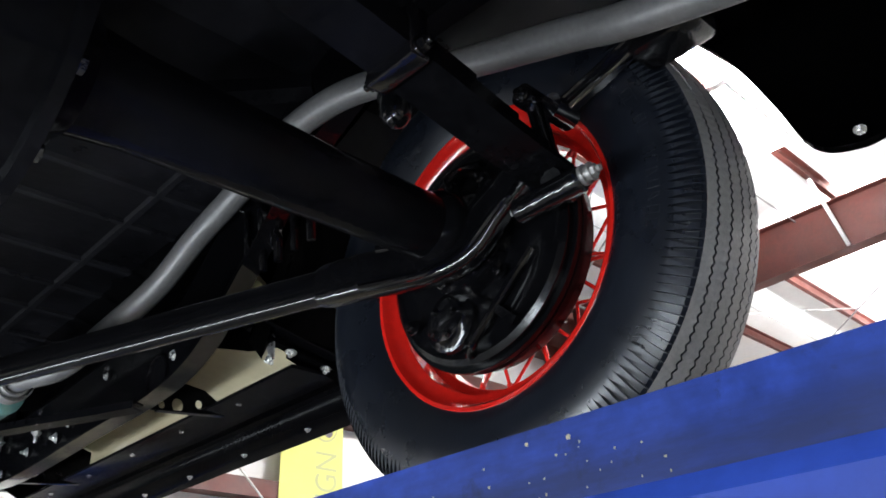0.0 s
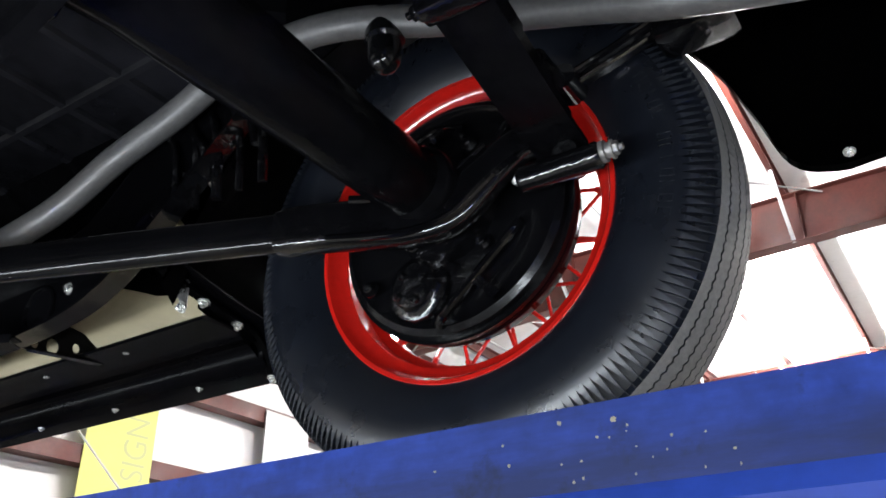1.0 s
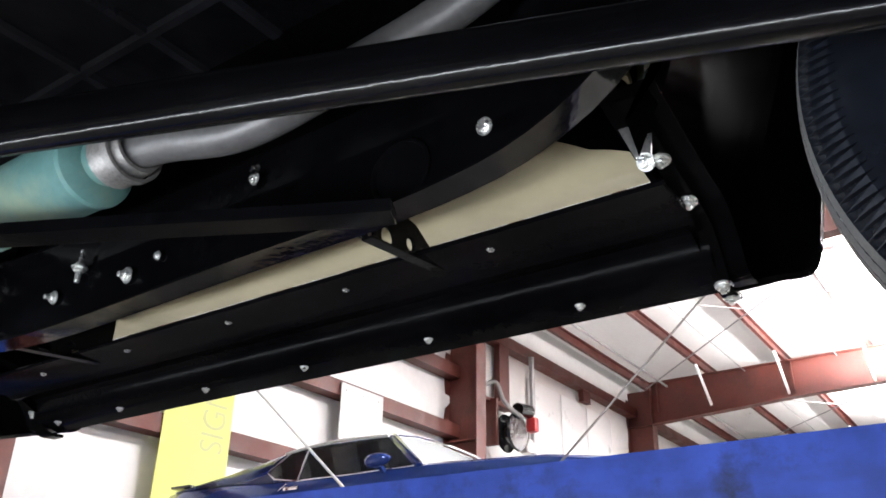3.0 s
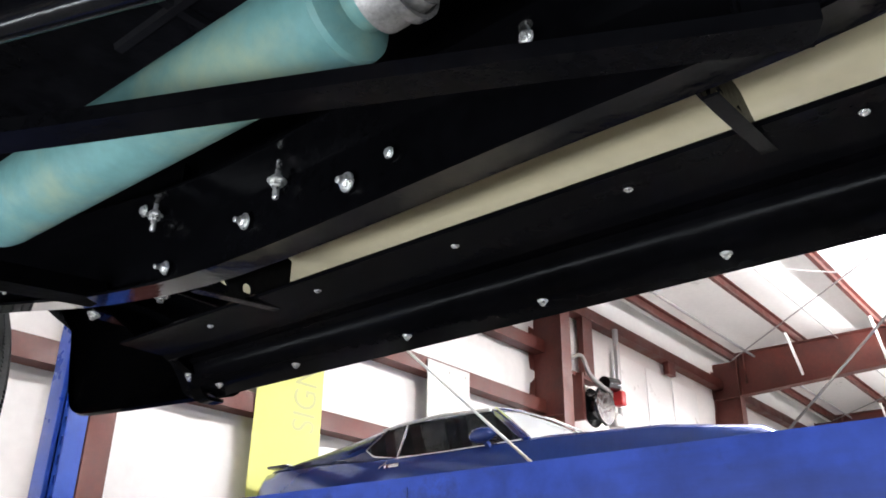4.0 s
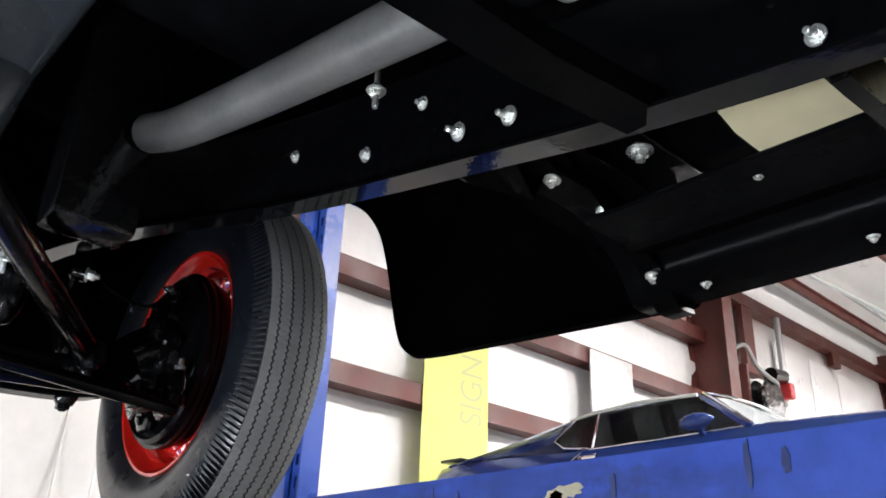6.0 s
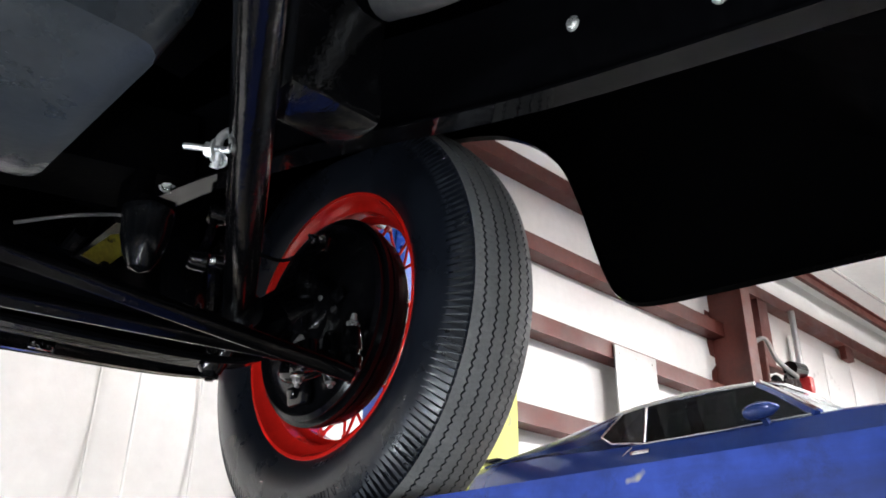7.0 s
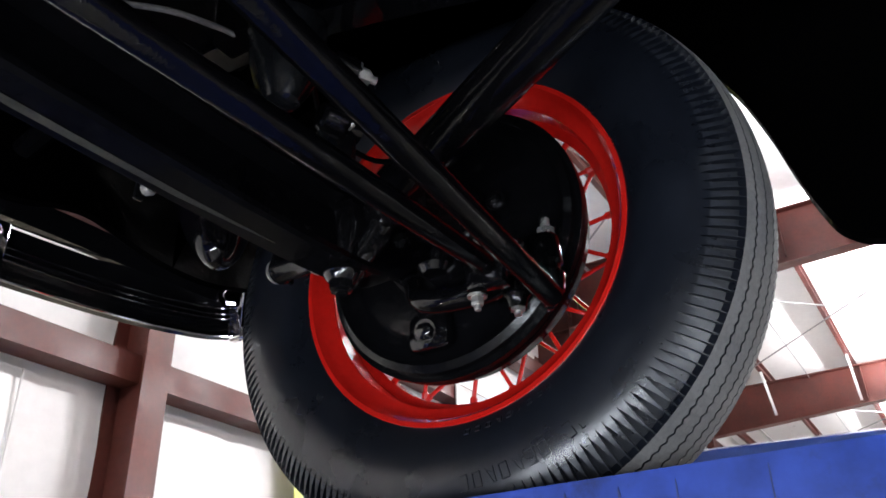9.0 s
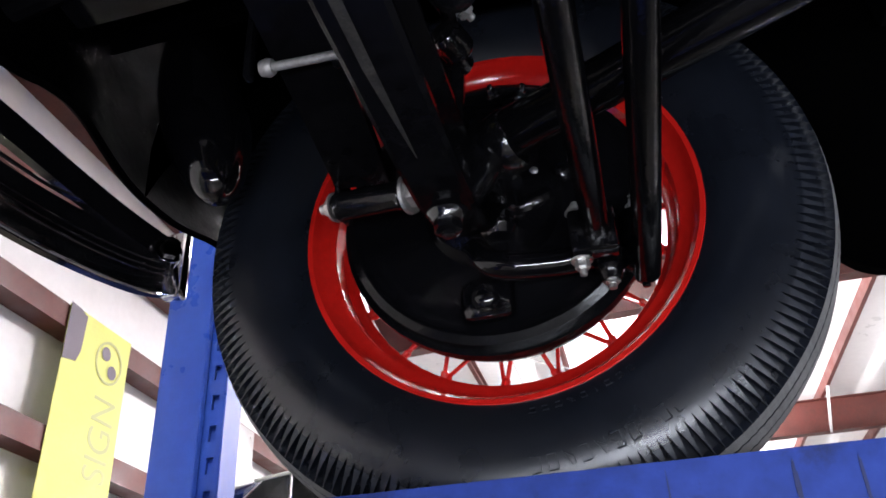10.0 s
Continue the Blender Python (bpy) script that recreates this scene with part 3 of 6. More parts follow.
for yc, zc, w, h in ((1.717, 1.719, 0.017, 0.006), (1.730, 1.716, 0.008, 0.005), (-0.218, 1.728, 0.005, 0.005), (-0.265, 1.724, 0.007, 0.006), (-0.25, 1.712, 0.004, 0.003), (-0.17, 1.70, 0.004, 0.004), (-0.31, 1.705, 0.003, 0.004), (-0.235, 1.695, 0.003, 0.003)):
    part("paint_chip", blot(yc, zc, w * (1 if yc > 1 else 0.32), h * (1 if yc > 1 else 0.32), 0.5), M_CHIP, run_r, "bare chipped paint patch")
for _ in range(16):
    part("paint_chip", blot(rng.uniform(-0.36, -0.08), rng.uniform(1.675, 1.722), rng.uniform(0.0005, 0.0012), rng.uniform(0.0005, 0.0013), 0.5, 12), M_CHIP, run_r)


def lift_post(px, py, parent, height=3.75, sgn=1, side=1):
    """A folded channel with a slotted latch ladder in its mouth."""
    def X(a, b):
        return sorted((px + side * a, px + side * b))

    def Y(a, b):
        return sorted((py + sgn * a, py + sgn * b))

    fold = [(-0.048, -0.034), (-0.048, 0.060), (-0.040, 0.081), (0.048, 0.081), (0.048, -0.081), (-0.030, -0.081), (-0.030, -0.074), (0.041, -0.074), (0.041, 0.074), (-0.036, 0.074), (-0.041, 0.058), (-0.041, -0.027), (-0.030, -0.027), (-0.030, -0.034)]
    pb = plate(bmesh.new(), fold, height * side * sgn, (px, py, 0.0), (side, 0, 0), (0, sgn, 0))
    bmesh.ops.bevel(pb, geom=[e for e in pb.edges if abs(e.verts[0].co.z - e.verts[1].co.z) > 1], offset=0.002, segments=2, affect="EDGES")
    post = part("post", pb, M_POST, parent, "blue folded steel lift post")
    part("base_plate", boxes((*X(-0.17, 0.17), *Y(-0.17, 0.17), 0, 0.02), bevel=0.003), M_POST, post)
    lad = boxes((*X(-0.024, -0.018), *Y(-0.072, -0.062), 0.2, height - 0.1), (*X(-0.024, -0.018), *Y(-0.046, -0.030), 0.2, height - 0.1))
    for i in range(48):
        z = 0.3 + i * 0.07
        box(lad, *X(-0.024, -0.018), *Y(-0.062, -0.046), z, z + 0.035)
    box(lad, *X(-0.012, -0.008), *Y(-0.073, -0.030), 0.2, height - 0.1)
    part("latch_ladder", lad, M_POST, post, "slotted blue latch ladder")
    return post


for px in (1.506, -1.506):
    for py, s in ((3.664, 1), (-1.70, -1)):
        lift_post(px, py, lift, sgn=s, side=1 if px > 0 else -1)
for py in (3.67, -1.66):
    part("crossbeam", boxes((-1.43, 1.43, py - 0.07, py + 0.07, 1.20, 1.42), bevel=0.006), M_LIFT, lift)
part("stay_rod", tube([(1.49, 1.50, 1.88), (1.375, 3.55, 3.70)], 0.0034, 10), M_WHITEROD, lift, "thin white stay rod")
part("stay_rod", tube([(1.53, 1.60, 1.50), (1.70, -0.95, 3.85)], 0.0026, 8), M_CLAMP, lift, "thin grey stay cable")


# ---- the vintage car ----
car = thing("vintage_car", "cream and black vintage car with red wire wheels on a lift", "car", (0, 1.42, 1.722))
HUB_Z, REAR_Y, FRONT_Y, WX = 2.080, 0.0, 2.845, 0.735


def tyre_mesh():
    """Bias-ply tyre: plain sidewalls, wedge-cut shoulders, five ribs with zigzag grooves."""
    teeth = 196
    side = [(-0.056, 0.214, -1), (-0.064, 0.225, -1), (-0.074, 0.240, -1), (-0.0805, 0.256, -1), (-0.0835, 0.273, -1), (-0.083, 0.288, -1),
            (-0.0807, 0.300, -1), (-0.0787, 0.3065, 0.0), (-0.0760, 0.3145, 0.28), (-0.071, 0.325, 0.62), (-0.064, 0.3365, 0.93), (-0.061, 0.3405, 1.0)]
    rows = [(x, r, v, 0, 0) for x, r, v in side]
    crown = lambda x: 0.3555 - 3.2 * x * x
    tread = [(-0.058, 0, 0)]
    for g in (-0.042, -0.021, 0.0, 0.021, 0.042):
        tread += [(g - 0.0013, 0, 1), (g - 0.0008, 1, 1), (g + 0.0008, 1, 1), (g + 0.0013, 0, 1)]
    tread += [(0.058, 0, 0)]
    rows += [(x, crown(x) - 0.005 * d, 2, d, z) for x, d, z in tread]
    rows += [(-x, r, v, 0, 0) for x, r, v in side[::-1]]
    verts, faces, mats = [], [], []
    ncol = teeth * 5
    prof = [(x, r) for x, r, *_ in rows]
    for i, (x, r, v, d, zz) in enumerate(rows):
        a, b = prof[max(i - 1, 0)], prof[min(i + 1, len(rows) - 1)]
        tx, tr = b[0] - a[0], b[1] - a[1]
        ln = math.hypot(tx, tr)
        nx, nr = -tr / ln, tx / ln
        w = 0.92 * min(max(v, 0.0), 1.0)
        for k in range(teeth):
            for c in range(5):
                ph = (0.0, 0.5 - w / 2, 0.5 - w / 2 + 0.05 * w, 0.5 + w / 2 - 0.05 * w, 0.5 + w / 2)[c]
                if not 0 <= v <= 1:
                    ph = (0.0, 0.04, 0.086, 0.914, 0.96)[c] if v == 2 else (0.0, 0.25, 0.45, 0.55, 0.75)[c]
                    ph = ph if v == 2 else (0.0, 0.5, 0.5, 0.5, 0.5)[c] + (0, -0.012, -0.004, 0.004, 0.012)[c]
                th = 2 * math.pi * (k + ph) / teeth
                dep = 0.007 * min(1, v * 2.2) if (0 < v <= 1 and c in (2, 3)) else 0.0
                if v == 2 and zz:
                    ph = (0.0, 0.2, 0.4, 0.6, 0.8)[c]
                    th = 2 * math.pi * (k + ph) / teeth
                    off = 0.0021 * (1.0, 0.2, -0.6, -1.0, 0.0)[c]
                else:
                    off = 0.0
                xx, rr = x + off - nx * dep, r - nr * dep
                verts.append((xx, rr * math.cos(th), rr * math.sin(th)))
    for i in range(len(rows) - 1):
        vi, vj, di, dj = rows[i][2], rows[i + 1][2], rows[i][3], rows[i + 1][3]
        for k in range(ncol):
            k2 = (k + 1) % ncol
            faces.append((i * ncol + k, i * ncol + k2, (i + 1) * ncol + k2, (i + 1) * ncol + k))
            mats.append(1 if (vi == 2 and vj == 2 and di == 0 and dj == 0) else 2 if (vi > 0 and vj > 0 and not (vi == 2 and vj == 2) and k % 5 in (0, 4)) else 0)
    me = bpy.data.meshes.new("tyre")
    me.from_pydata(verts, [], faces)
    me.materials.append(M_RUBBER)
    me.materials.append(M_TREAD)
    me.materials.append(M_SHOULDER)
    me.polygons.foreach_set("material_index", mats)
    me.polygons.foreach_set("use_smooth", [True] * len(faces))
    me.update()
    bm = bmesh.new()
    bm.from_mesh(me)
    bmesh.ops.recalc_face_normals(bm, faces=bm.faces)
    for e in bm.edges:
        e.smooth = e.calc_face_angle(0) < 0.5
    bm.to_mesh(me)
    bm.free()
    return me


TYRE = tyre_mesh()


def rim_mesh():
    bm = bmesh.new()
    inner = [(-0.0605, 0.2245), (-0.0635, 0.2220), (-0.0625, 0.2170), (-0.0560, 0.2130), (-0.0470, 0.2080), (-0.0430, 0.2000), (-0.0400, 0.1960), (-0.0180, 0.1940),
             (-0.0120, 0.1860), (-0.0080, 0.1830), (0.0150, 0.1830), (0.0200, 0.1880), (0.0350, 0.1990), (0.0560, 0.2120), (0.0620, 0.2170), (0.0635, 0.2220), (0.0605, 0.2245)]
    outer = [(x * 0.95, r + 0.0035) for x, r in inner[::-1]][1:-1]
    lathe(bm, inner + outer, n=72, closed=True)
    return to_mesh("wheel", bm, M_RED)


RIM = rim_mesh()


def spoke_mesh(a0, a1, xh):
    p0 = Vector((xh, 0.085 * math.cos(a0), 0.085 * math.sin(a0)))
    p1 = Vector((0.002, 0.1845 * math.cos(a1), 0.1845 * math.sin(a1)))
    bm = tube([p0, p0.lerp(p1, 0.5), p1], 0.0026, 8, up=(1, 0, 0))
    lathe(bm, [(0, 0.0026), (0.002, 0.0044), (0.012, 0.004), (0.013, 0.0)], p1 - (p1 - p0).normalized() * 0.012, p1 - p0, 8)
    return to_mesh("spoke", bm, M_RED)


SPOKES = [spoke_mesh(0, radians(17), 0.055), spoke_mesh(0, radians(-17), 0.055), spoke_mesh(0, radians(15), -0.02), spoke_mesh(0, radians(-15), -0.02)]


def drum_mesh():
    bm = bmesh.new()
    lathe(bm, [(-0.084, 0.0), (-0.084, 0.110), (-0.079, 0.122), (-0.079, 0.152), (-0.083, 0.158), (-0.078, 0.166), (-0.068, 0.166), (-0.068, 0.1735), (-0.060, 0.1735), (-0.060, 0.1655), (-0.055, 0.1655),
               (-0.055, 0.1715), (-0.048, 0.1715), (-0.048, 0.1640), (-0.022, 0.1620), (-0.014, 0.155), (-0.012, 0.0)], n=64)
    return to_mesh("brake_drum", bm, M_ROD)


DRUM = drum_mesh()


def hub_mesh():
    bm = bmesh.new()
    lathe(bm, [(-0.012, 0.0), (-0.012, 0.092), (0.01, 0.095), (0.05, 0.092), (0.066, 0.08), (0.075, 0.045), (0.082, 0.0)], n=40)
    return to_mesh("hub", bm, M_RED)


HUB = hub_mesh()


def wheel(x, y, turn, roll, side=1):
    m = Matrix.Translation((x, y, HUB_Z if y < 1 else HUB_Z + 0.008)) @ pose(0, 0, 0, roll, 0, turn + (0 if side > 0 else 180))
    w = part("wheel", RIM, M_RED, car, "red enamelled wire-spoke wheel", m)
    part("tyre", TYRE, M_RUBBER, w, "black bias-ply tyre with dusty ribbed tread", m)
    part("brake_drum", DRUM, M_ROD, w, "gloss black brake drum", m)
    part("hub", HUB, M_RED, w, "", m)
    for i in range(9):
        for j, me in enumerate(SPOKES):
            part("spoke", me, M_RED, w, "", m @ pose(0, 0, 0, i * 40 + (0, 12, 20, 32)[j]))
    return w


w_rr = wheel(WX, REAR_Y, 0, 20)
w_fr = wheel(WX + 0.002, FRONT_Y, -1.0, 0)
wheel(-WX, REAR_Y, 0, 70, -1)
wheel(-WX, FRONT_Y, -1.0, 130, -1)
# raised maker's lettering on the tyre wall, as plain bars: a large row and a fine row nearer the rim
def wall_x(r):
    return WX - float(np.interp(r, [0.225, 0.240, 0.256, 0.273, 0.288, 0.301, 0.313], [0.064, 0.074, 0.0805, 0.0835, 0.083, 0.0805, 0.0765]))


def marking(yc, zc, ang, r0, r1, half, thick, kind):
    """One raised outline figure between two radii, open or closed by its kind."""
    mk = bmesh.new()
    ca, sa = math.cos(radians(ang)), math.sin(radians(ang))
    tan = Vector((0, -sa, ca))

    def at(r, k):
        return Vector((wall_x(r), yc + ca * r, zc + sa * r)) + tan * half * k

    strokes = {0: [((r0, -1), (r1, -1)), ((r0, -1), (r0, 1)), ((r1, -1), (r1, 1))], 1: [((r0, -1), (r1, -1)), ((r0, 1), (r1, 1)), ((r0, -1), (r0, 1)), ((r1, -1), (r1, 1))],
               2: [((r0, -1), (r1, -1)), ((r0, 1), (r1, -0.4)), (((r0 + r1) / 2, -1), (r0, 1))], 3: [((r0, 0), (r1, 0))]}[kind]
    for p, q in strokes:
        sweep(mk, [at(*p), at(*q)], [(-thick, -thick), (thick, -thick), (thick, thick), (-thick, thick)], up=(1, 0, 0))
    return mk


for wh, yc, zc, a0, a1 in ((w_fr, FRONT_Y, HUB_Z + 0.008, -93.5, -130.5), (w_rr, REAR_Y, HUB_Z, -163.0, -200.0)):
    for i in range(13):
        if i != 7:
            part("sidewall_marking", marking(yc, zc, a0 + (a1 - a0) * i / 12, 0.284, 0.299, 0.0044, 0.0007, (0, 1, 2, 1, 2, 0, 1, 3, 0, 1, 2, 0, 1)[i]), M_RUBBER, wh, "raised black sidewall marking")
    for i in range(9):
        part("fine_marking", marking(yc, zc, a0 - 1 - i * 3.1, 0.234, 0.240, 0.0028, 0.0006, (1, 0, 1, 2, 1, 3, 1, 0, 1)[i]), M_RUBBER, wh)

# rear axle
ax = bmesh.new()
lathe(ax, [(0.0, 0.150), (0.055, 0.148), (0.058, 0.160), (0.070, 0.160), (0.073, 0.13), (0.085, 0.085), (0.11, 0.058), (0.16, 0.052), (0.40, 0.046), (0.535, 0.045), (0.560, 0.046), (0.568, 0.053), (0.576, 0.057), (0.592, 0.057), (0.598, 0.051), (0.625, 0.050), (0.634, 0.066), (0.650, 0.068)], (0, 0, HUB_Z), n=40)
lathe(ax, [(0.0, 0.150), (-0.055, 0.148), (-0.07, 0.13), (-0.085, 0.085), (-0.11, 0.058), (-0.40, 0.046), (-0.52, 0.045), (-0.61, 0.072), (-0.650, 0.085)], (0, 0, HUB_Z), n=40)
rear_axle = part("rear_axle", ax, M_FRAME, car, "black painted rear axle housing")
bolts("housing_bolt", M_CAST, rear_axle, [((0.070, 0.146 * math.cos(math.pi * i / 5), HUB_Z + 0.132 * math.sin(math.pi * i / 5)), (1, 0, 0), 0.009, 0.010) for i in range(10)])
part("torque_tube", tube([(0, 0.12, HUB_Z), (0, 0.5, HUB_Z + 0.01), (0, 1.5, HUB_Z + 0.02)], 0.05, 20, [0.085, 0.055, 0.045]), M_CAST, car, "black torque tube")

# rear radius rod with its forged yoke
R0, R1 = Vector((0.552, 0.106, 2.045)), Vector((0.110, 1.50, 2.095))
rod = bmesh.new()
sweep(rod, [R0.lerp(R1, t) for t in np.linspace(0, 1, 12)], [(0.014 * math.copysign(abs(math.cos(a)) ** 0.8, math.cos(a)) * 1.25, 0.0265 * math.copysign(abs(math.sin(a)) ** 0.8, math.sin(a))) for a in np.linspace(0, 2 * math.pi, 21)[:-1]])
radius_rod = part("radius_rod", rod, M_ROD, car, "gloss black tubular radius rod")
yk = bmesh.new()
ypath = smooth_path([R0 + Vector((-0.022, 0.07, 0.002)), R0, (0.572, 0.05, 2.040), (0.585, 0.0, 2.036), (0.598, -0.045, 2.046), (0.606, -0.085, 2.080), (0.612, -0.122, 2.110), (0.618, -0.15, 2.120)], 5)
sweep(yk, ypath, [(0.020 * math.copysign(abs(math.cos(a)) ** 0.55, math.cos(a)), 0.031 * math.copysign(abs(math.sin(a)) ** 0.5, math.sin(a))) for a in np.linspace(0, 2 * math.pi, 29)[:-1]], scales=[0.90, 0.99, 1.0, 1.0] + [1.0] * 13 + list(np.linspace(1.0, 0.62, 19)))
part("yoke", yk, M_CAST, radius_rod, "forged yoke bolted to the axle")
for q in ([(0.536, 0.100, 2.020), (0.556, 0.040, 2.016), (0.570, -0.005, 2.016), (0.583, -0.050, 2.030), (0.592, -0.095, 2.068), (0.600, -0.13, 2.092)], [(0.545, 0.075, 2.071), (0.562, 0.035, 2.068), (0.578, -0.01, 2.072), (0.594, -0.05, 2.092), (0.606, -0.085, 2.125)], [(0.600, -0.055, 2.075), (0.607, -0.085, 2.105), (0.612, -0.115, 2.150)], [(0.590, -0.02, 2.150), (0.605, -0.03, 2.165), (0.625, -0.04, 2.17)]):
    part("yoke_ridge", tube(smooth_path(q, 5), 0.006, 10), M_BLACK, radius_rod)
R0m, R1m = Vector((-R0.x, R0.y, R0.z)), Vector((-R1.x, R1.y, R1.z))
part("radius_rod", tube([R0m, R1m], 0.028, 14), M_BLACK, car)

# backing plate details, rear
def backing(parent, yc, zc, rear):
    x0 = WX - 0.084
    bm = bmesh.new()
    lathe(bm, [(0, 0.0), (0, 0.075), (-0.02, 0.07), (-0.024, 0.05), (-0.024, 0.0)], (x0, yc, zc), n=32)
    if rear:
        bolts("boss_bolt", M_CAST, parent, [((x0 - 0.02, yc + 0.062 * math.cos(radians(a)), zc + 0.062 * math.sin(radians(a))), (-1, 0, 0), 0.009, 0.012, 0.006) for a in (60, 140, 215, 300)])
        sweep(bm, [(x0, yc + 0.005, zc - 0.075), (x0 - 0.006, yc - 0.05, zc - 0.115), (x0, yc - 0.02 - 0.05, zc - 0.135)], [(-0.006, -0.006), (0.006, -0.006), (0.006, 0.006), (-0.006, 0.006)], up=(1, 0, 0))
    part("backing_plate_boss", bm, M_CAST, parent)
    cyl = bmesh.new()
    cz, cy = (zc - 0.100, yc + 0.040) if rear else (zc + 0.10, yc + 0.02)
    lathe(cyl, [(0.0, 0), (0.0, 0.046), (-0.008, 0.044), (-0.012, 0.034), (-0.018, 0.030), (-0.022, 0.018), (-0.022, 0.0)] if rear else [(0.0, 0), (0.0, 0.034), (-0.016, 0.032), (-0.022, 0.022), (-0.022, 0.0)], (x0, cy, cz), n=24)
    part("wheel_cylinder", cyl, M_CAST, parent, "small black wheel cylinder")
    bolts("cylinder_bolt", M_CAST, parent, [((x0 - 0.014, cy + dy, cz + dz), (-1, 0, 0), 0.006, 0.012, 0.004) for dy, dz in ((0.012, 0.012), (-0.018, 0.004), (0.020, -0.014), (-0.006, -0.022))])


backing(w_rr, REAR_Y, HUB_Z, True)
for q in ([(0.650, -0.105, 2.034), (0.644, -0.083, 2.008), (0.643, -0.040, 1.970), (0.644, 0.002, 1.934), (0.650, 0.012, 1.922)], [(0.650, 0.055, 2.18), (0.644, 0.10, 2.13), (0.650, 0.125, 2.06)], [(0.650, -0.03, 2.20), (0.644, 0.01, 2.205), (0.650, 0.05, 2.195)]):
    part("plate_rib", tube(smooth_path(q, 4), 0.0065, 10), M_BLACK, w_rr)
bolts("plate_bolt", M_CAST, w_rr, [((0.642, -0.058, 2.015), (-1, 0, 0), 0.007, 0.010, 0.004), ((0.642, 0.112, 1.995), (-1, 0, 0), 0.008, 0.010, 0.004), ((0.640, -0.044, 2.163), (-1, 0, 0), 0.008, 0.012, 0.006),
                                   ((0.640, -0.028, 2.131), (-1, 0, 0), 0.008, 0.012, 0.006), ((0.642, 0.02, 2.18), (-1, 0, 0), 0.007, 0.010, 0.004)])

# rear transverse spring, shackle and shock link
SPR = smooth_path([(0.600, -0.190, 2.076), (0.50, -0.195, 2.083), (0.35, -0.205, 2.098), (0.18, -0.21, 2.118), (0.0, -0.21, 2.128), (-0.18, -0.21, 2.118), (-0.35, -0.205, 2.098), (-0.50, -0.195, 2.083), (-0.600, -0.190, 2.076)], 4)
spring = None
for k in range(7):
    cut = k * 2
    pts = [p + Vector((0, 0, 0.0075 * k)) for p in SPR[cut:len(SPR) - cut]]
    bm = bmesh.new()
    sweep(bm, pts, [(-0.031, -0.0035), (0.031, -0.0035), (0.031, 0.0035), (-0.031, 0.0035)])
    if k == 0:
        spring = part("rear_spring", bm, M_FRAME, car, "black transverse leaf spring")
    else:
        part("spring_leaf", bm, M_FRAME, spring)
cl = boxes((0.330, 0.356, -0.240, -0.170, 2.082, 2.15), bevel=0.004)
bolt(cl, (0.343, -0.170, 2.096), (0, 1, 0), 0.008, 0.010, 0.006)
bolt(cl, (0.343, -0.240, 2.096), (0, -1, 0), 0.008, 0.010, 0.006)
part("spring_clip", cl, M_CAST, spring)
sh = bmesh.new()
lathe(sh, [(-0.050, 0), (-0.050, 0.013), (-0.046, 0.016), (0.046, 0.016), (0.050, 0.013), (0.050, 0)], (0.588, -0.19, 2.046), (0, 1, 0), 20)
shackle = part("rear_shackle", sh, M_CAST, car, "black spring shackle with bare nuts")
hb = bmesh.new()
lathe(hb, [(0, 0), (0, 0.010), (0.004, 0.0125), (0.009, 0.0125), (0.010, 0.009), (0.016, 0.009), (0.016, 0)], (0.588, -0.236, 2.048), (0, -1, 0), 18)
bolt(hb, (0.588, -0.252, 2.048), (0, -1, 0), 0.008, 0.008, 0.005)
part("shackle_nut", hb, M_CLAMP, shackle, "bare steel shackle nut")
bolts("shackle_nut", M_STEEL, shackle, [((0.588, -0.140, 2.048), (0, 1, 0), 0.007, 0.006, 0.003)], "bare steel shackle nut")
lk = tube([(0.600, -0.20, 2.06), (0.603, -0.185, 2.12), (0.600, -0.173, 2.20)], 0.012, 12)
lathe(lk, [(-0.022, 0), (-0.022, 0.016), (0.022, 0.016), (0.022, 0)], (0.600, -0.173, 2.20), (1, 0, 0), 16)
lathe(lk, [(-0.02, 0), (-0.02, 0.015), (0.02, 0.015), (0.02, 0)], (0.600, -0.20, 2.06), (1, 0, 0), 16)
link = part("shock_link", lk, M_CAST, car, "black shock absorber link")
ln = bmesh.new()
bolt(ln, (0.577, -0.173, 2.20), (-1, 0, 0), 0.008, 0.008, 0.004)
part("link_nut", ln, M_CAST, link)
arm = bmesh.new()
sweep(arm, [(0.628, -0.195, 2.186), (0.640, -0.25, 2.212), (0.650, -0.31, 2.240)], [(-0.006, -0.012), (0.006, -0.012), (0.006, 0.012), (-0.006, 0.012)])
lathe(arm, [(-0.02, 0), (-0.02, 0.018), (0.02, 0.018), (0.02, 0)], (0.625, -0.194, 2.184), (1, 0, 0), 16)
for dz in (-0.009, 0.009):
    sweep(arm, [(0.622, -0.195, 2.186 + dz), (0.634, -0.25, 2.212 + dz), (0.644, -0.31, 2.240 + dz)], circle(0.0045, 8))
part("shock_arm", arm, M_BUMPER, car, "black lever shock absorber arm")
sb = boxes((0.62, 0.68, -0.40, -0.30, 2.20, 2.32), bevel=0.015)
part("shock_body", sb, M_CAST, car)
bs = bmesh.new()
lathe(bs, [(0, 0), (0.001, 0.008), (0.006, 0.015), (0.014, 0.0205), (0.026, 0.023), (0.045, 0.023), (0.05, 0.027), (0.09, 0.027), (0.09, 0.0)], (0.534, 0.018, 2.238), (0, 0, 1), 28)
part("bump_stop", bs, M_BOOT, car, "black rubber bump stop")

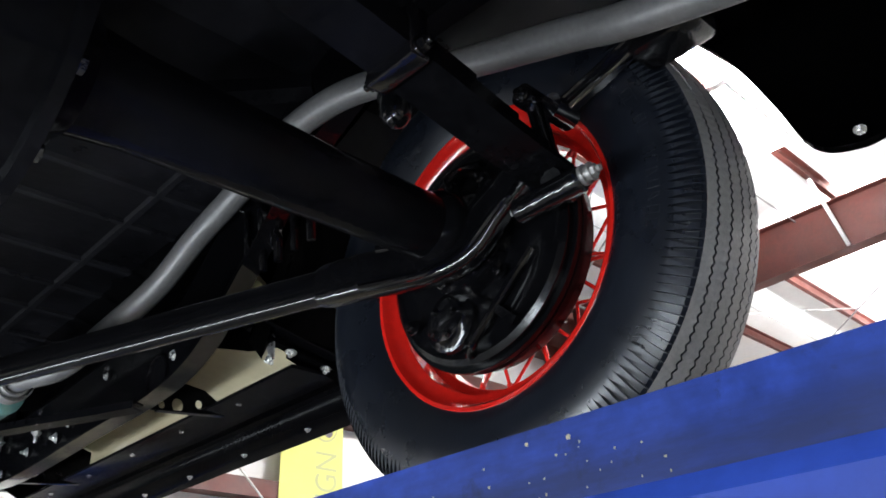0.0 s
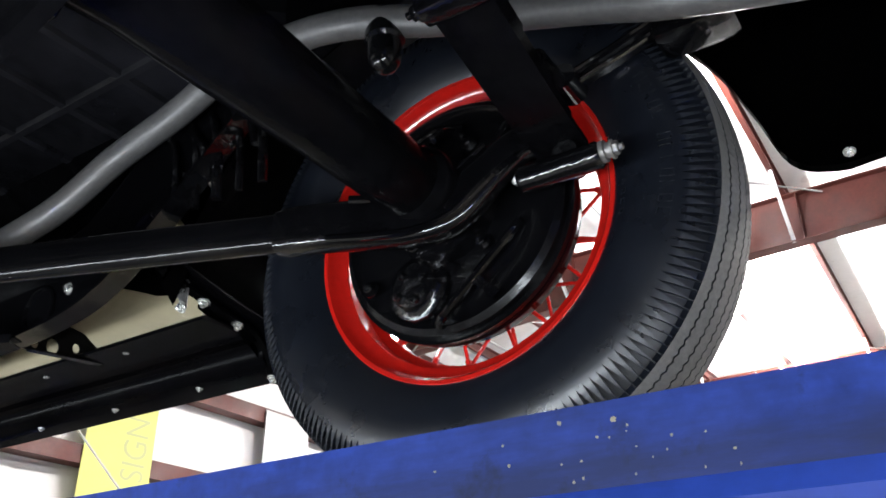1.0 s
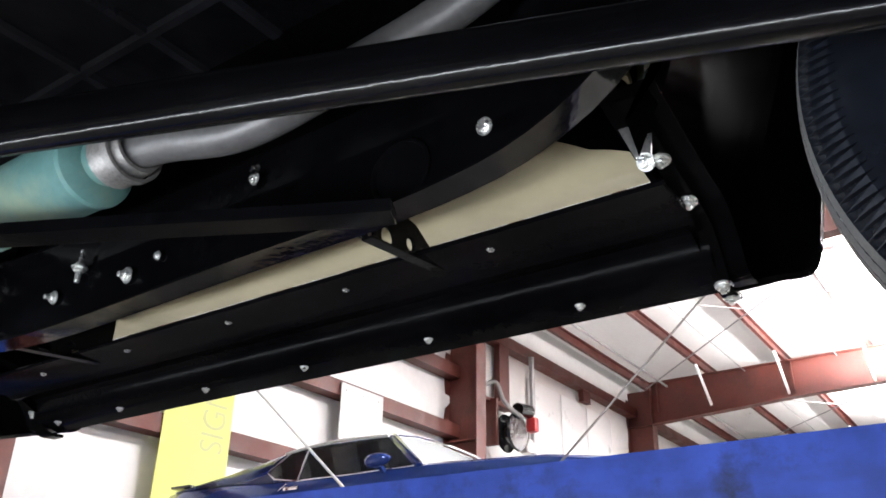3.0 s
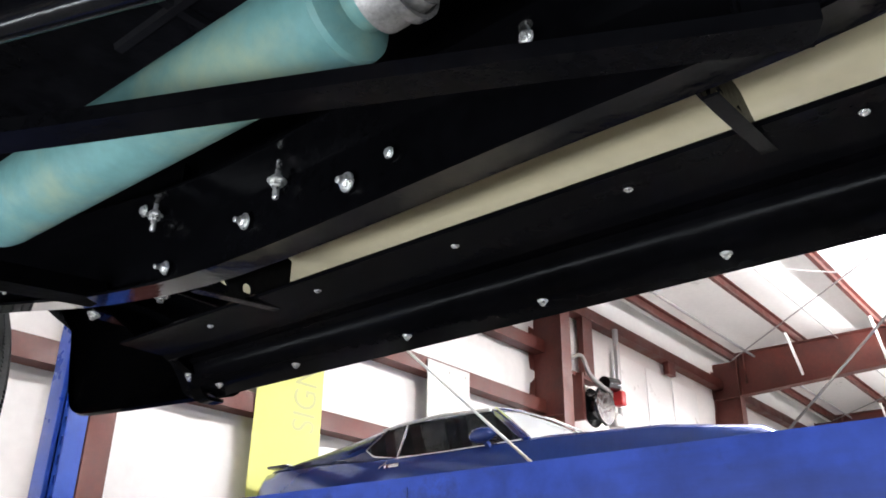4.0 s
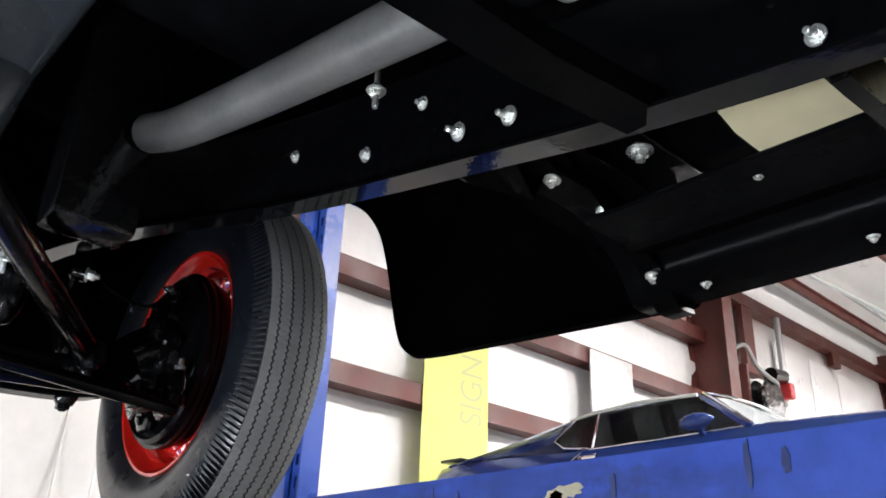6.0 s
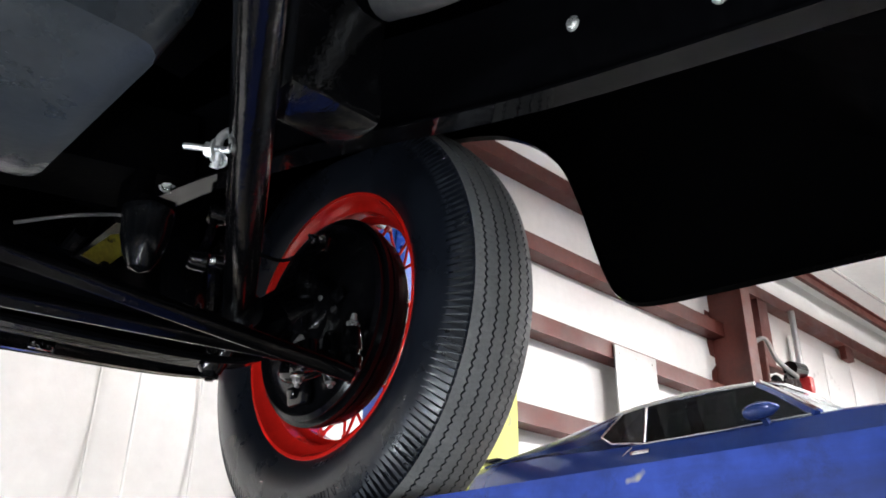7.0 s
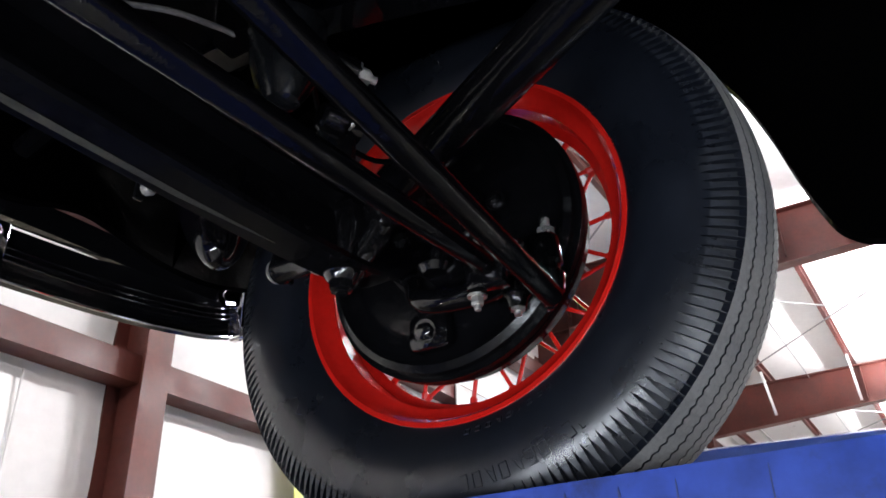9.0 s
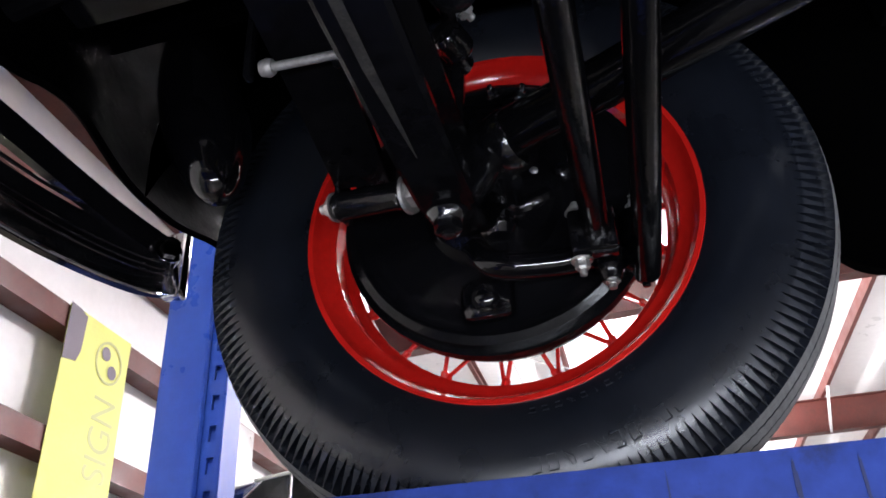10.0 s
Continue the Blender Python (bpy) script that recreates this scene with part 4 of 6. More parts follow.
# frame side rails, cross members
RAIL = [(0.52, -0.75, 2.20), (0.55, -0.45, 2.27), (0.56, -0.20, 2.36), (0.56, 0.05, 2.37), (0.56, 0.25, 2.29), (0.56, 0.40, 2.165), (0.56, 0.53, 2.066), (0.56, 0.68, 2.030), (0.56, 0.95, 2.022),
        (0.56, 1.37, 2.014), (0.56, 1.65, 2.042), (0.56, 1.88, 2.084), (0.545, 2.27, 2.155), (0.48, 2.60, 2.205), (0.42, 2.90, 2.225), (0.40, 3.20, 2.20)]


def rail(s):
    bm = bmesh.new()
    h = 0.135
    pts = [Vector((s * x, y, z)) for x, y, z in smooth_path(RAIL, 5)]
    sec = [(0.0, 0.0), (0.036, 0.0), (0.036, 0.004), (0.004, 0.004), (0.004, h - 0.004), (0.036, h - 0.004), (0.036, h), (0.0, h)]
    sec = [(-s * a, b) for a, b in sec]
    rings = []
    for i, p in enumerate(pts):
        d = (pts[min(i + 1, len(pts) - 1)] - pts[max(i - 1, 0)]).normalized()
        up = Vector((1, 0, 0)).cross(d).normalized()
        rings.append([bm.verts.new(p + Vector((a, 0, 0)) + up * b) for a, b in sec])
    n = len(sec)
    for a, b in zip(rings, rings[1:]):
        for j in range(n):
            bm.faces.new((a[j], a[(j + 1) % n], b[(j + 1) % n], b[j]))
    bm.faces.new(rings[0])
    bm.faces.new(rings[-1][::-1])
    bmesh.ops.bevel(bm, geom=[e for e in bm.edges if e.calc_face_angle(0) > 1.2 and len(e.link_faces) == 2], offset=0.0012, segments=1, affect="EDGES")
    bm.normal_update()
    for f in bm.faces:
        f.material_index = 0 if abs(f.normal.z) > 0.6 else 1
    return bm


rail_r = part("frame_rail", rail(1), [M_RAIL, M_UNDER], car, "glossy black channel-section frame rail")
part("frame_rail", rail(-1), [M_RAIL, M_UNDER], car)
leg = [(0.516, 0.703, 2.004), (0.470, 0.793, 2.002), (0.406, 0.928, 2.004), (0.331, 1.088, 2.005), (0.234, 1.303, 2.008), (0.120, 1.530, 2.014), (0.070, 1.640, 2.020)]
for sg in (1, -1):
    bm = bmesh.new()
    sweep(bm, smooth_path([(sg * x, y, z) for x, y, z in leg], 4), [(-0.015, 0.0), (0.015, 0.0), (0.015, 0.003), (-0.012, 0.003), (-0.012, 0.011), (0.015, 0.011), (0.015, 0.014), (-0.015, 0.014)])
    part("cross_leg", bm, M_FRAME, car, "black channel-section cross-brace leg")
part("cross_member", sweep(bmesh.new(), [(0.55, 1.676, 2.046), (0.40, 1.680, 2.030), (0.20, 1.683, 2.028), (0.0, 1.684, 2.028), (-0.20, 1.683, 2.028), (-0.40, 1.680, 2.030), (-0.55, 1.676, 2.046)], [(-0.022, 0), (0.022, 0), (0.022, 0.005), (0.005, 0.007), (0.005, 0.026), (-0.022, 0.026)]), M_MATTE, car, "black frame cross member")
part("cross_member", sweep(bmesh.new(), [(0.55, -0.24, 2.35), (0.25, -0.24, 2.33), (0, -0.24, 2.30), (-0.25, -0.24, 2.33), (-0.55, -0.24, 2.35)], [(-0.05, 0), (0.05, 0), (0.05, 0.09), (-0.05, 0.09)]), M_FRAME, car)
part("front_cross_member", sweep(bmesh.new(), smooth_path([(0.42, 2.90, 2.235), (0.25, 2.92, 2.22), (0, 2.93, 2.19), (-0.25, 2.92, 2.22), (-0.42, 2.90, 2.235)], 4), [(-0.07, 0), (0.07, 0), (0.07, 0.11), (-0.07, 0.11)]), M_MATTE, car)

BOLTS = [(0.523, 0.601, 2.077, 0.010, 0.0), (0.550, 0.955, 2.147, 0.009, 0.0), (0.552, 1.362, 2.079, 0.011, 0.010), (0.530, 1.557, 2.145, 0.009, 0.0), (0.552, 1.189, 2.073, 0.012, 0.008),
         (0.552, 1.129, 2.087, 0.007, 0.0), (0.50, 2.19, 2.202, 0.009, 0.0), (0.50, 2.03, 2.139, 0.010, 0.0), (0.50, 1.87, 2.101, 0.011, 0.012), (0.50, 1.798, 2.088, 0.011, 0.012), (0.50, 1.93, 2.165, 0.009, 0.006), (0.552, 1.52, 2.06, 0.010, 0.012)]
for x, y, z, r, st in BOLTS:
    part("frame_bolt", bolt(bmesh.new(), (x, y, z), (-1, 0.1, -0.15), r * 0.66, r * 0.65, st * 0.8), M_ZINC, rail_r)
for x, y, z in ((0.545, 1.30, 2.11), (0.46, 1.966, 2.18), (0.545, 1.557, 2.145)):
    b = bmesh.new()
    bolt(b, (x, y, z), (0, 0, -1), 0.008, 0.008, 0.016)
    bolt(b, (x, y, z), (0, 0, 1), 0.0065, 0.007, 0.02, False)
    part("body_bolt", b, M_ZINC, rail_r, "bright zinc body mounting bolt")
hole = bmesh.new()
lathe(hole, [(0.0, 0.0), (0.0, 0.033), (-0.004, 0.035), (-0.0045, 0.037), (-0.003, 0.040), (0.0, 0.041)], (0.5555, 0.728, 2.084), (1, 0, 0), 36)
part("rail_hole_lip", hole, M_FRAME, rail_r)

for p, d in [(q, (-1, 0.2, -0.2)) for q in ((0.553, 0.405, 2.312), (0.553, 0.40, 2.225), (0.553, 0.31, 2.25), (0.553, 0.352, 2.205), (0.553, 0.46, 2.175), (0.553, 0.355, 2.30))]:
    part("frame_bolt", bolt(bmesh.new(), p, d, 0.006, 0.006, 0.003), M_CAST, rail_r)
for q in ([(0.553, 0.40, 2.30), (0.545, 0.36, 2.25), (0.553, 0.34, 2.19)], [(0.553, 0.30, 2.34), (0.543, 0.27, 2.29), (0.553, 0.26, 2.23)], [(0.575, 0.47, 2.30), (0.570, 0.46, 2.22), (0.575, 0.47, 2.14)]):
    part("stiffener", tube(smooth_path(q, 5), 0.008, 10), M_CAST, rail_r)
for i in range(5):
    y0 = 0.43 - 0.045 * i
    q = [(0.556, y0 + 0.03, 2.33), (0.548, y0, 2.27), (0.546, y0 - 0.012, 2.21), (0.553, y0 - 0.01, 2.16)]
    part("pressed_ridge", tube(smooth_path(q, 5), 0.006 + 0.0012 * (i % 3), 10), M_CAST, rail_r)

# floor pan with ribs, inner wheel housings
fl = bmesh.new()
prof = [(-0.95, 2.52), (0.30, 2.52), (0.36, 2.40), (2.32, 2.40), (2.36, 2.70), (3.30, 2.70), (3.30, 2.715), (2.35, 2.715), (2.31, 2.415), (0.37, 2.415), (0.31, 2.535), (-0.95, 2.535)]
rings = [[fl.verts.new((x, y, z)) for y, z in prof] for x in (-0.86, 0.86)]
for j in range(len(prof)):
    k = (j + 1) % len(prof)
    fl.faces.new((rings[0][j], rings[0][k], rings[1][k], rings[1][j]))
fl.faces.new(rings[0][::-1])
fl.faces.new(rings[1])
floor_pan = part("floor_pan", fl, M_FLOOR, car, "dull black ribbed floor pan")
for y in (0.50, 0.64, 0.78, 0.985, 1.135, 1.29, 1.47):
    rb = bmesh.new()
    sweep(rb, [(-0.60, y, 2.398), (0.62, y - 0.01, 2.398)], [(-0.012, 0.003), (-0.007, -0.005), (0.007, -0.005), (0.012, 0.003)])
    part("floor_rib", rb, M_RIB, floor_pan)
for x in (0.24, 0.47):
    rb = bmesh.new()
    sweep(rb, [(x, 0.4, 2.3965), (x, 1.6, 2.3965)], [(-0.010, 0.003), (-0.006, -0.005), (0.006, -0.005), (0.010, 0.003)])
    part("floor_rib", rb, M_RIB, floor_pan)
br = bmesh.new()
sweep(br, [(0.34, 0.31, 2.37), (0.42, 0.23, 2.37), (0.49, 0.16, 2.372)], [(-0.018, -0.012), (0.018, -0.012), (0.018, 0.012), (-0.018, 0.012)])
part("tank_strap", br, M_FRAME, car, "black strap bracket under the floor")

# upper bodywork: bonnet and cabin
bd = bmesh.new()
st = [(3.25, 2.735, 0.30, 2.93), (3.0, 2.735, 0.38, 2.99), (2.37, 2.735, 0.56, 3.05), (2.30, 2.43, 0.62, 3.06), (2.2, 2.43, 0.66, 3.08), (1.9, 2.42, 0.74, 3.36), (1.6, 2.42, 0.78, 3.44), (0.8, 2.42, 0.80, 3.46), (0.2, 2.54, 0.76, 3.40), (-0.3, 2.54, 0.70, 3.18), (-0.75, 2.54, 0.62, 2.85), (-0.95, 2.54, 0.58, 2.62)]
rings = []
for y, z0, w, z1 in st:
    h = z1 - z0
    sec = [(-w * 0.98, z0), (-w, z0 + h * 0.3), (-w * 0.97, z0 + h * 0.55), (-w * 0.85, z0 + h * 0.85), (-w * 0.55, z1 - h * 0.03), (0, z1), (w * 0.55, z1 - h * 0.03), (w * 0.85, z0 + h * 0.85), (w * 0.97, z0 + h * 0.55), (w, z0 + h * 0.3), (w * 0.98, z0)]
    rings.append([bd.verts.new((x, y, z)) for x, z in sec])
for a, b in zip(rings, rings[1:]):
    for j in range(len(a)):
        k = (j + 1) % len(a)
        bd.faces.new((a[j], a[k], b[k], b[j]))
bd.faces.new(rings[0][::-1])
bd.faces.new(rings[-1])
part("body", bd, M_CREAM, car, "cream enamelled body and bonnet")

# cream sill seen between rail and running board
sill = bmesh.new()
prof = [(0.600, 2.235), (0.640, 2.205), (0.700, 2.172), (0.770, 2.150), (0.830, 2.150), (0.850, 2.17), (0.850, 2.40), (0.840, 2.40), (0.835, 2.18), (0.77, 2.16), (0.64, 2.215), (0.60, 2.245)]
rings = [[sill.verts.new((x, y, z + (0.02 if y > 1.83 else 0))) for x, z in prof] for y in np.linspace(0.508, 1.70, 15)]
for a, b in zip(rings, rings[1:]):
    for j in range(len(prof)):
        k = (j + 1) % len(prof)
        sill.faces.new((a[j], a[k], b[k], b[j]))
sill.faces.new(rings[0][::-1])
sill.faces.new(rings[-1])
part("body_sill", sill, M_CREAM, car, "glossy cream body sill")

# black sill end stands for its unlit cream; apron closes corner to front fender
fill = bmesh.new()
rings = [[fill.verts.new((x, y, z)) for x, z in prof] for y in (1.703, 1.80)]
for j in range(len(prof)):
    k = (j + 1) % len(prof)
    fill.faces.new((rings[0][j], rings[0][k], rings[1][k], rings[1][j]))
fill.faces.new(rings[0][::-1])
fill.faces.new(rings[1])
part("sill_end", fill, M_UNDER, car, "sill end coloured black to stand for its unlit cream")
apron = part("apron_plate", boxes((0.600, 0.850, 1.765, 1.838, 2.136, 2.142), bevel=0.001), M_BLACK, car, "gloss black apron plate")
bolts("apron_bolt", M_ZINC, apron, [((0.709, 1.787, 2.136), (0, 0, -1), 0.011, 0.009, 0.006)])

# black inner body side behind the rail
part("inner_sill_panel", boxes((0.573, 0.579, 0.60, 1.88, 2.155, 2.402), bevel=0.001), M_UNDER, car, "satin black inner sill panel")

# running board
RB = [(0.898, 2.060), (0.898, 2.017), (0.892, 2.012), (0.845, 2.020), (0.832, 2.030), (0.824, 2.054), (0.814, 2.059), (0.782, 2.053), (0.770, 2.059), (0.692, 2.059), (0.689, 2.062), (0.692, 2.066), (0.86, 2.072)]
rbm = bmesh.new()
rings = [[rbm.verts.new((x, y, z)) for x, z in RB] for y in np.linspace(0.49, 1.857, 12)]
for a, b in zip(rings, rings[1:]):
    for j in range(len(RB)):
        k = (j + 1) % len(RB)
        rbm.faces.new((a[j], a[k], b[k], b[j]))
rbm.faces.new(rings[0][::-1])
rbm.faces.new(rings[-1])
board = part("running_board", rbm, M_UNDER, car, "gloss black running board seen from below")
for y in (0.667, 0.903, 1.141, 1.369, 1.604, 1.80):
    part("board_bolt", bolt(bmesh.new(), (0.853, y, 2.0185), (0, 0, -1), 0.0048, 0.005, 0.002), M_ZINC, board)
for y in (0.72, 0.95, 1.18, 1.42, 1.66):
    part("board_rivet", bolt(bmesh.new(), (0.725, y, 2.0588), (0, 0, -1), 0.0036, 0.003), M_ZINC, board)


def holed_bracket(yc):
    """Triangular pressed bracket with three lightening holes."""
    bm = bmesh.new()
    a, b, c = Vector((0.562, yc, 2.135)), Vector((0.562, yc, 2.045)), Vector((0.725, yc, 2.066))
    holes = [((0.612, 2.062), 0.008), ((0.645, 2.067), 0.014), ((0.690, 2.077), 0.009)]
    outline = [(0.562, 2.110), (0.562, 2.046), (0.632, 2.050), (0.742, 2.062), (0.730, 2.090), (0.700, 2.108), (0.64, 2.116)]
    if yc > 1:
        outline = [(0.562, 2.225), (0.562, 2.046), (0.632, 2.050), (0.742, 2.062), (0.765, 2.10), (0.765, 2.146), (0.70, 2.168), (0.64, 2.20)]
    vs = [bm.verts.new((x, yc, z)) for x, z in outline]
    edges = [bm.edges.new((vs[i], vs[(i + 1) % len(vs)])) for i in range(len(vs))]
    for (hx, hz), r in holes:
        hv = [bm.verts.new((hx + r * math.cos(t) * 0.9, yc, hz + r * math.sin(t))) for t in np.linspace(0, 2 * math.pi, 17)[:-1]]
        edges += [bm.edges.new((hv[i], hv[(i + 1) % len(hv)])) for i in range(len(hv))]
    bmesh.ops.triangle_fill(bm, edges=edges, use_beauty=True)
    r = bmesh.ops.extrude_face_region(bm, geom=list(bm.faces))
    bmesh.ops.translate(bm, verts=[v for v in r["geom"] if isinstance(v, bmesh.types.BMVert)], vec=(0, 0.004, 0))
    sweep(bm, [(0.60, yc - 0.006, 2.046), (0.742, yc - 0.006, 2.060)], [(-0.008, -0.0015), (0.008, -0.0015), (0.008, 0.0015), (-0.008, 0.0015)])
    return bm


for yc in (0.815, 1.53):
    part("board_bracket", holed_bracket(yc), M_FRAME, car, "black triangular bracket with lightening holes")
for yc, xs in ((0.488, (0.688, 0.764, 0.858, 0.885)), (1.860, (0.639, 0.737, 0.834))):
    st = bmesh.new()
    pts = [(0.60, yc, 2.112), (0.64, yc, 2.100), (0.737, yc, 2.098 if yc > 1 else 2.080), (0.80, yc, 2.070), (0.834, yc, 2.042), (0.86, yc, 2.006), (0.897, yc, 2.004)]
    wd = 0.016 if yc > 1 else 0.009
    sweep(st, smooth_path(pts, 4), [(-wd, -0.003), (wd, -0.003), (wd, 0.003), (-wd, 0.003)])
    strap = part("seam_strap", st, M_FENDER, car, "black seam strap between fender and running board")
    for x in xs:
        z = float(np.interp(x, [p[0] for p in pts], [p[2] for p in pts]))
        part("strap_bolt", bolt(bmesh.new(), (x, yc, z - 0.003), (-0.25, 0, -1), 0.0075, 0.007, 0.004), M_ZINC, strap)
    # added filler that blocks the bright wall showing past the strap
    fl_ = bmesh.new()
    sweep(fl_, smooth_path([(x, y, z + 0.012) for x, y, z in pts], 4), [(-0.05 if yc > 1 else -0.03, 0), (0.05 if yc > 1 else 0.03, 0), (0.05 if yc > 1 else 0.03, 0.003), (-0.05 if yc > 1 else -0.03, 0.003)])
    part("seam_flange", fl_, M_UNDER, car, "black filler strip closing the gap behind the seam strap")


# bright bent clip at the rear corner of the sill: an upper ear over a lower tongue
ck2 = bmesh.new()
ear = [(0.652, 0.524, 2.130), (0.650, 0.503, 2.134), (0.648, 0.480, 2.104), (0.648, 0.515, 2.110)]
tongue = [(0.648, 0.515, 2.110), (0.648, 0.480, 2.104), (0.654, 0.486, 2.064), (0.654, 0.502, 2.074)]
for q in (ear, tongue):
    ck2.faces.new([ck2.verts.new(p) for p in q])
bmesh.ops.remove_doubles(ck2, verts=list(ck2.verts), dist=0.0005)
bmesh.ops.solidify(ck2, geom=list(ck2.faces), thickness=0.002)
sill_clip = part("sill_clip", ck2, M_STEEL, car, "bright bent clip at the sill corner")
bolts("clip_screw", M_ZINC, sill_clip, [((0.648, 0.490, 2.064), (-1, 0.2, -0.5), 0.007, 0.008, 0.004)])
wsh = bmesh.new()
lathe(wsh, [(0, 0.005), (0, 0.0125), (0.003, 0.0125), (0.003, 0.005)], (0.646, 0.470, 2.158), (-1, 0.25, -0.3), 20, True)
part("clip_washer", wsh, M_ZINC, sill_clip, "plain steel washer")


# fenders: crown, outer skin with the wheel opening, inner valance
def fender(crown, opening, x_in, x_out, inner_low):
    """crown, opening: matched (y, z) curves; the skin runs from the valance over the crown down to the opening's rolled edge."""
    bm = bmesh.new()
    cr, op = smooth_path([(0, y, z) for y, z in crown], 5), smooth_path([(0, y, z) for y, z in opening], 5)
    lo = smooth_path([(0, y, z) for y, z in inner_low], 5)
    rings = []
    for c, o, w in zip(cr, op, lo):
        ring = [Vector((x_in, w.y, w.z)), Vector((x_in, c.y * 0.5 + w.y * 0.5, c.z * 0.55 + w.z * 0.45)), Vector((x_in + 0.03, c.y, c.z - 0.03))]
        for a in (0.15, 0.4, 0.65, 0.85):
            ring.append(Vector((x_in + (x_out - x_in) * a, c.y, c.z + 0.04 * math.sin(math.pi * a) - 0.02 * a)))
        for f, bx in ((0.12, 0.0), (0.35, 0.018), (0.65, 0.022), (0.9, 0.012), (1.0, 0.0)):
            p = c.lerp(o, f)
            ring.append(Vector((x_out + bx, p.y, p.z)))
        d = (c - o).normalized()
        ring.append(Vector((x_out - 0.012, o.y + d.y * 0.004, o.z + d.z * 0.004)))
        rings.append([bm.verts.new(p) for p in ring])
    for a, b in zip(rings, rings[1:]):
        for j in range(len(a) - 1):
            bm.faces.new((a[j], a[j + 1], b[j + 1], b[j]))
    bmesh.ops.solidify(bm, geom=list(bm.faces), thickness=0.003)
    return bm


rear_open = [(-0.95, 2.20), (-0.70, 2.14), (-0.50, 2.128), (-0.44, 2.126), (-0.385, 2.155), (-0.350, 2.249), (-0.300, 2.36), (-0.20, 2.478), (0.0, 2.535), (0.20, 2.478), (0.31, 2.34), (0.355, 2.22), (0.375, 2.10), (0.395, 2.025), (0.44, 2.02), (0.488, 2.018)]
rear_crown = [(-0.98, 2.24), (-0.86, 2.40), (-0.75, 2.52), (-0.65, 2.60), (-0.55, 2.66), (-0.42, 2.72), (-0.28, 2.75), (-0.14, 2.765), (0.0, 2.765), (0.14, 2.74), (0.24, 2.68), (0.31, 2.58), (0.36, 2.45), (0.41, 2.30), (0.45, 2.18), (0.49, 2.09)]
rear_low = [(-0.95, 2.30), (-0.80, 2.32), (-0.70, 2.34), (-0.60, 2.36), (-0.5, 2.38), (-0.4, 2.40), (-0.28, 2.44), (-0.14, 2.46), (0.0, 2.47), (0.14, 2.44), (0.24, 2.40), (0.31, 2.33), (0.36, 2.27), (0.41, 2.20), (0.45, 2.13), (0.488, 2.085)]
part("rear_fender", fender(rear_crown, rear_open, 0.60, 0.915, rear_low), M_FENDER, car, "gloss black rear fender")
front_open = [(1.858, 2.02), (2.00, 2.03), (2.234, 2.045), (2.39, 2.058), (2.440, 2.080), (2.462, 2.12), (2.480, 2.18), (2.500, 2.255), (2.535, 2.344), (2.601, 2.42), (2.70, 2.48), (2.845, 2.52), (3.02, 2.49), (3.14, 2.39), (3.21, 2.26), (3.225, 2.14)]
front_crown = [(1.862, 2.09), (1.98, 2.16), (2.08, 2.25), (2.16, 2.34), (2.23, 2.42), (2.30, 2.49), (2.36, 2.54), (2.42, 2.58), (2.50, 2.62), (2.58, 2.65), (2.70, 2.68), (2.86, 2.69), (3.04, 2.66), (3.16, 2.57), (3.215, 2.42), (3.228, 2.25)]
front_low = [(1.862, 2.10), (1.98, 2.12), (2.08, 2.15), (2.16, 2.17), (2.23, 2.19), (2.30, 2.21), (2.36, 2.22), (2.42, 2.23), (2.50, 2.25), (2.58, 2.27), (2.70, 2.29), (2.86, 2.30), (3.04, 2.28), (3.14, 2.22), (3.20, 2.16), (3.225, 2.12)]
front_fender = part("front_fender", fender(front_crown, front_open, 0.58, 0.925, front_low), M_FENDER, car, "gloss black front fender")
fb = bmesh.new()
bolt(fb, (0.858, -0.46, 2.118), (-0.3, 0, -1), 0.0055, 0.006)
part("fender_bolt", fb, M_ZINC, car)
# front fender nose, from the tyre to the front horn, and the inner splash panels
nv = bmesh.new()
lip = smooth_path([(0.93, 3.20, 2.13), (0.80, 3.205, 2.135), (0.715, 3.207, 2.130), (0.638, 3.222, 2.118), (0.551, 3.228, 2.120), (0.446, 3.215, 2.128), (0.393, 3.213, 2.120), (0.34, 3.215, 2.104), (0.20, 3.23, 2.10), (0.0, 3.235, 2.10), (-0.4, 3.22, 2.11)], 4)
rings = [[nv.verts.new(p + Vector((0, dy, dz))) for dy, dz in ((-0.004, 0.006), (0, 0), (0.006, 0.004), (0.03, 0.10), (0.05, 0.25), (0.04, 0.45), (0.0, 0.60))] for p in lip]
for a, b in zip(rings, rings[1:]):
    for j in range(len(a) - 1):
        nv.faces.new((a[j], a[j + 1], b[j + 1], b[j]))
bmesh.ops.solidify(nv, geom=list(nv.faces), thickness=0.003)
part("fender_nose", nv, M_MATTE, front_fender, "dull black fender nose with rolled edge")
bk = bmesh.new()
bmesh.ops.create_uvsphere(bk, u_segments=40, v_segments=24, radius=1.0, matrix=Matrix.Translation((0.588, 3.170, 2.245)) @ Euler((radians(-14), radians(8), radians(10))).to_matrix().to_4x4() @ Matrix.Diagonal((0.058, 0.052, 0.155, 1)))
part("lamp_bucket", bk, M_BLACK, front_fender, "gloss black rounded lamp bucket")
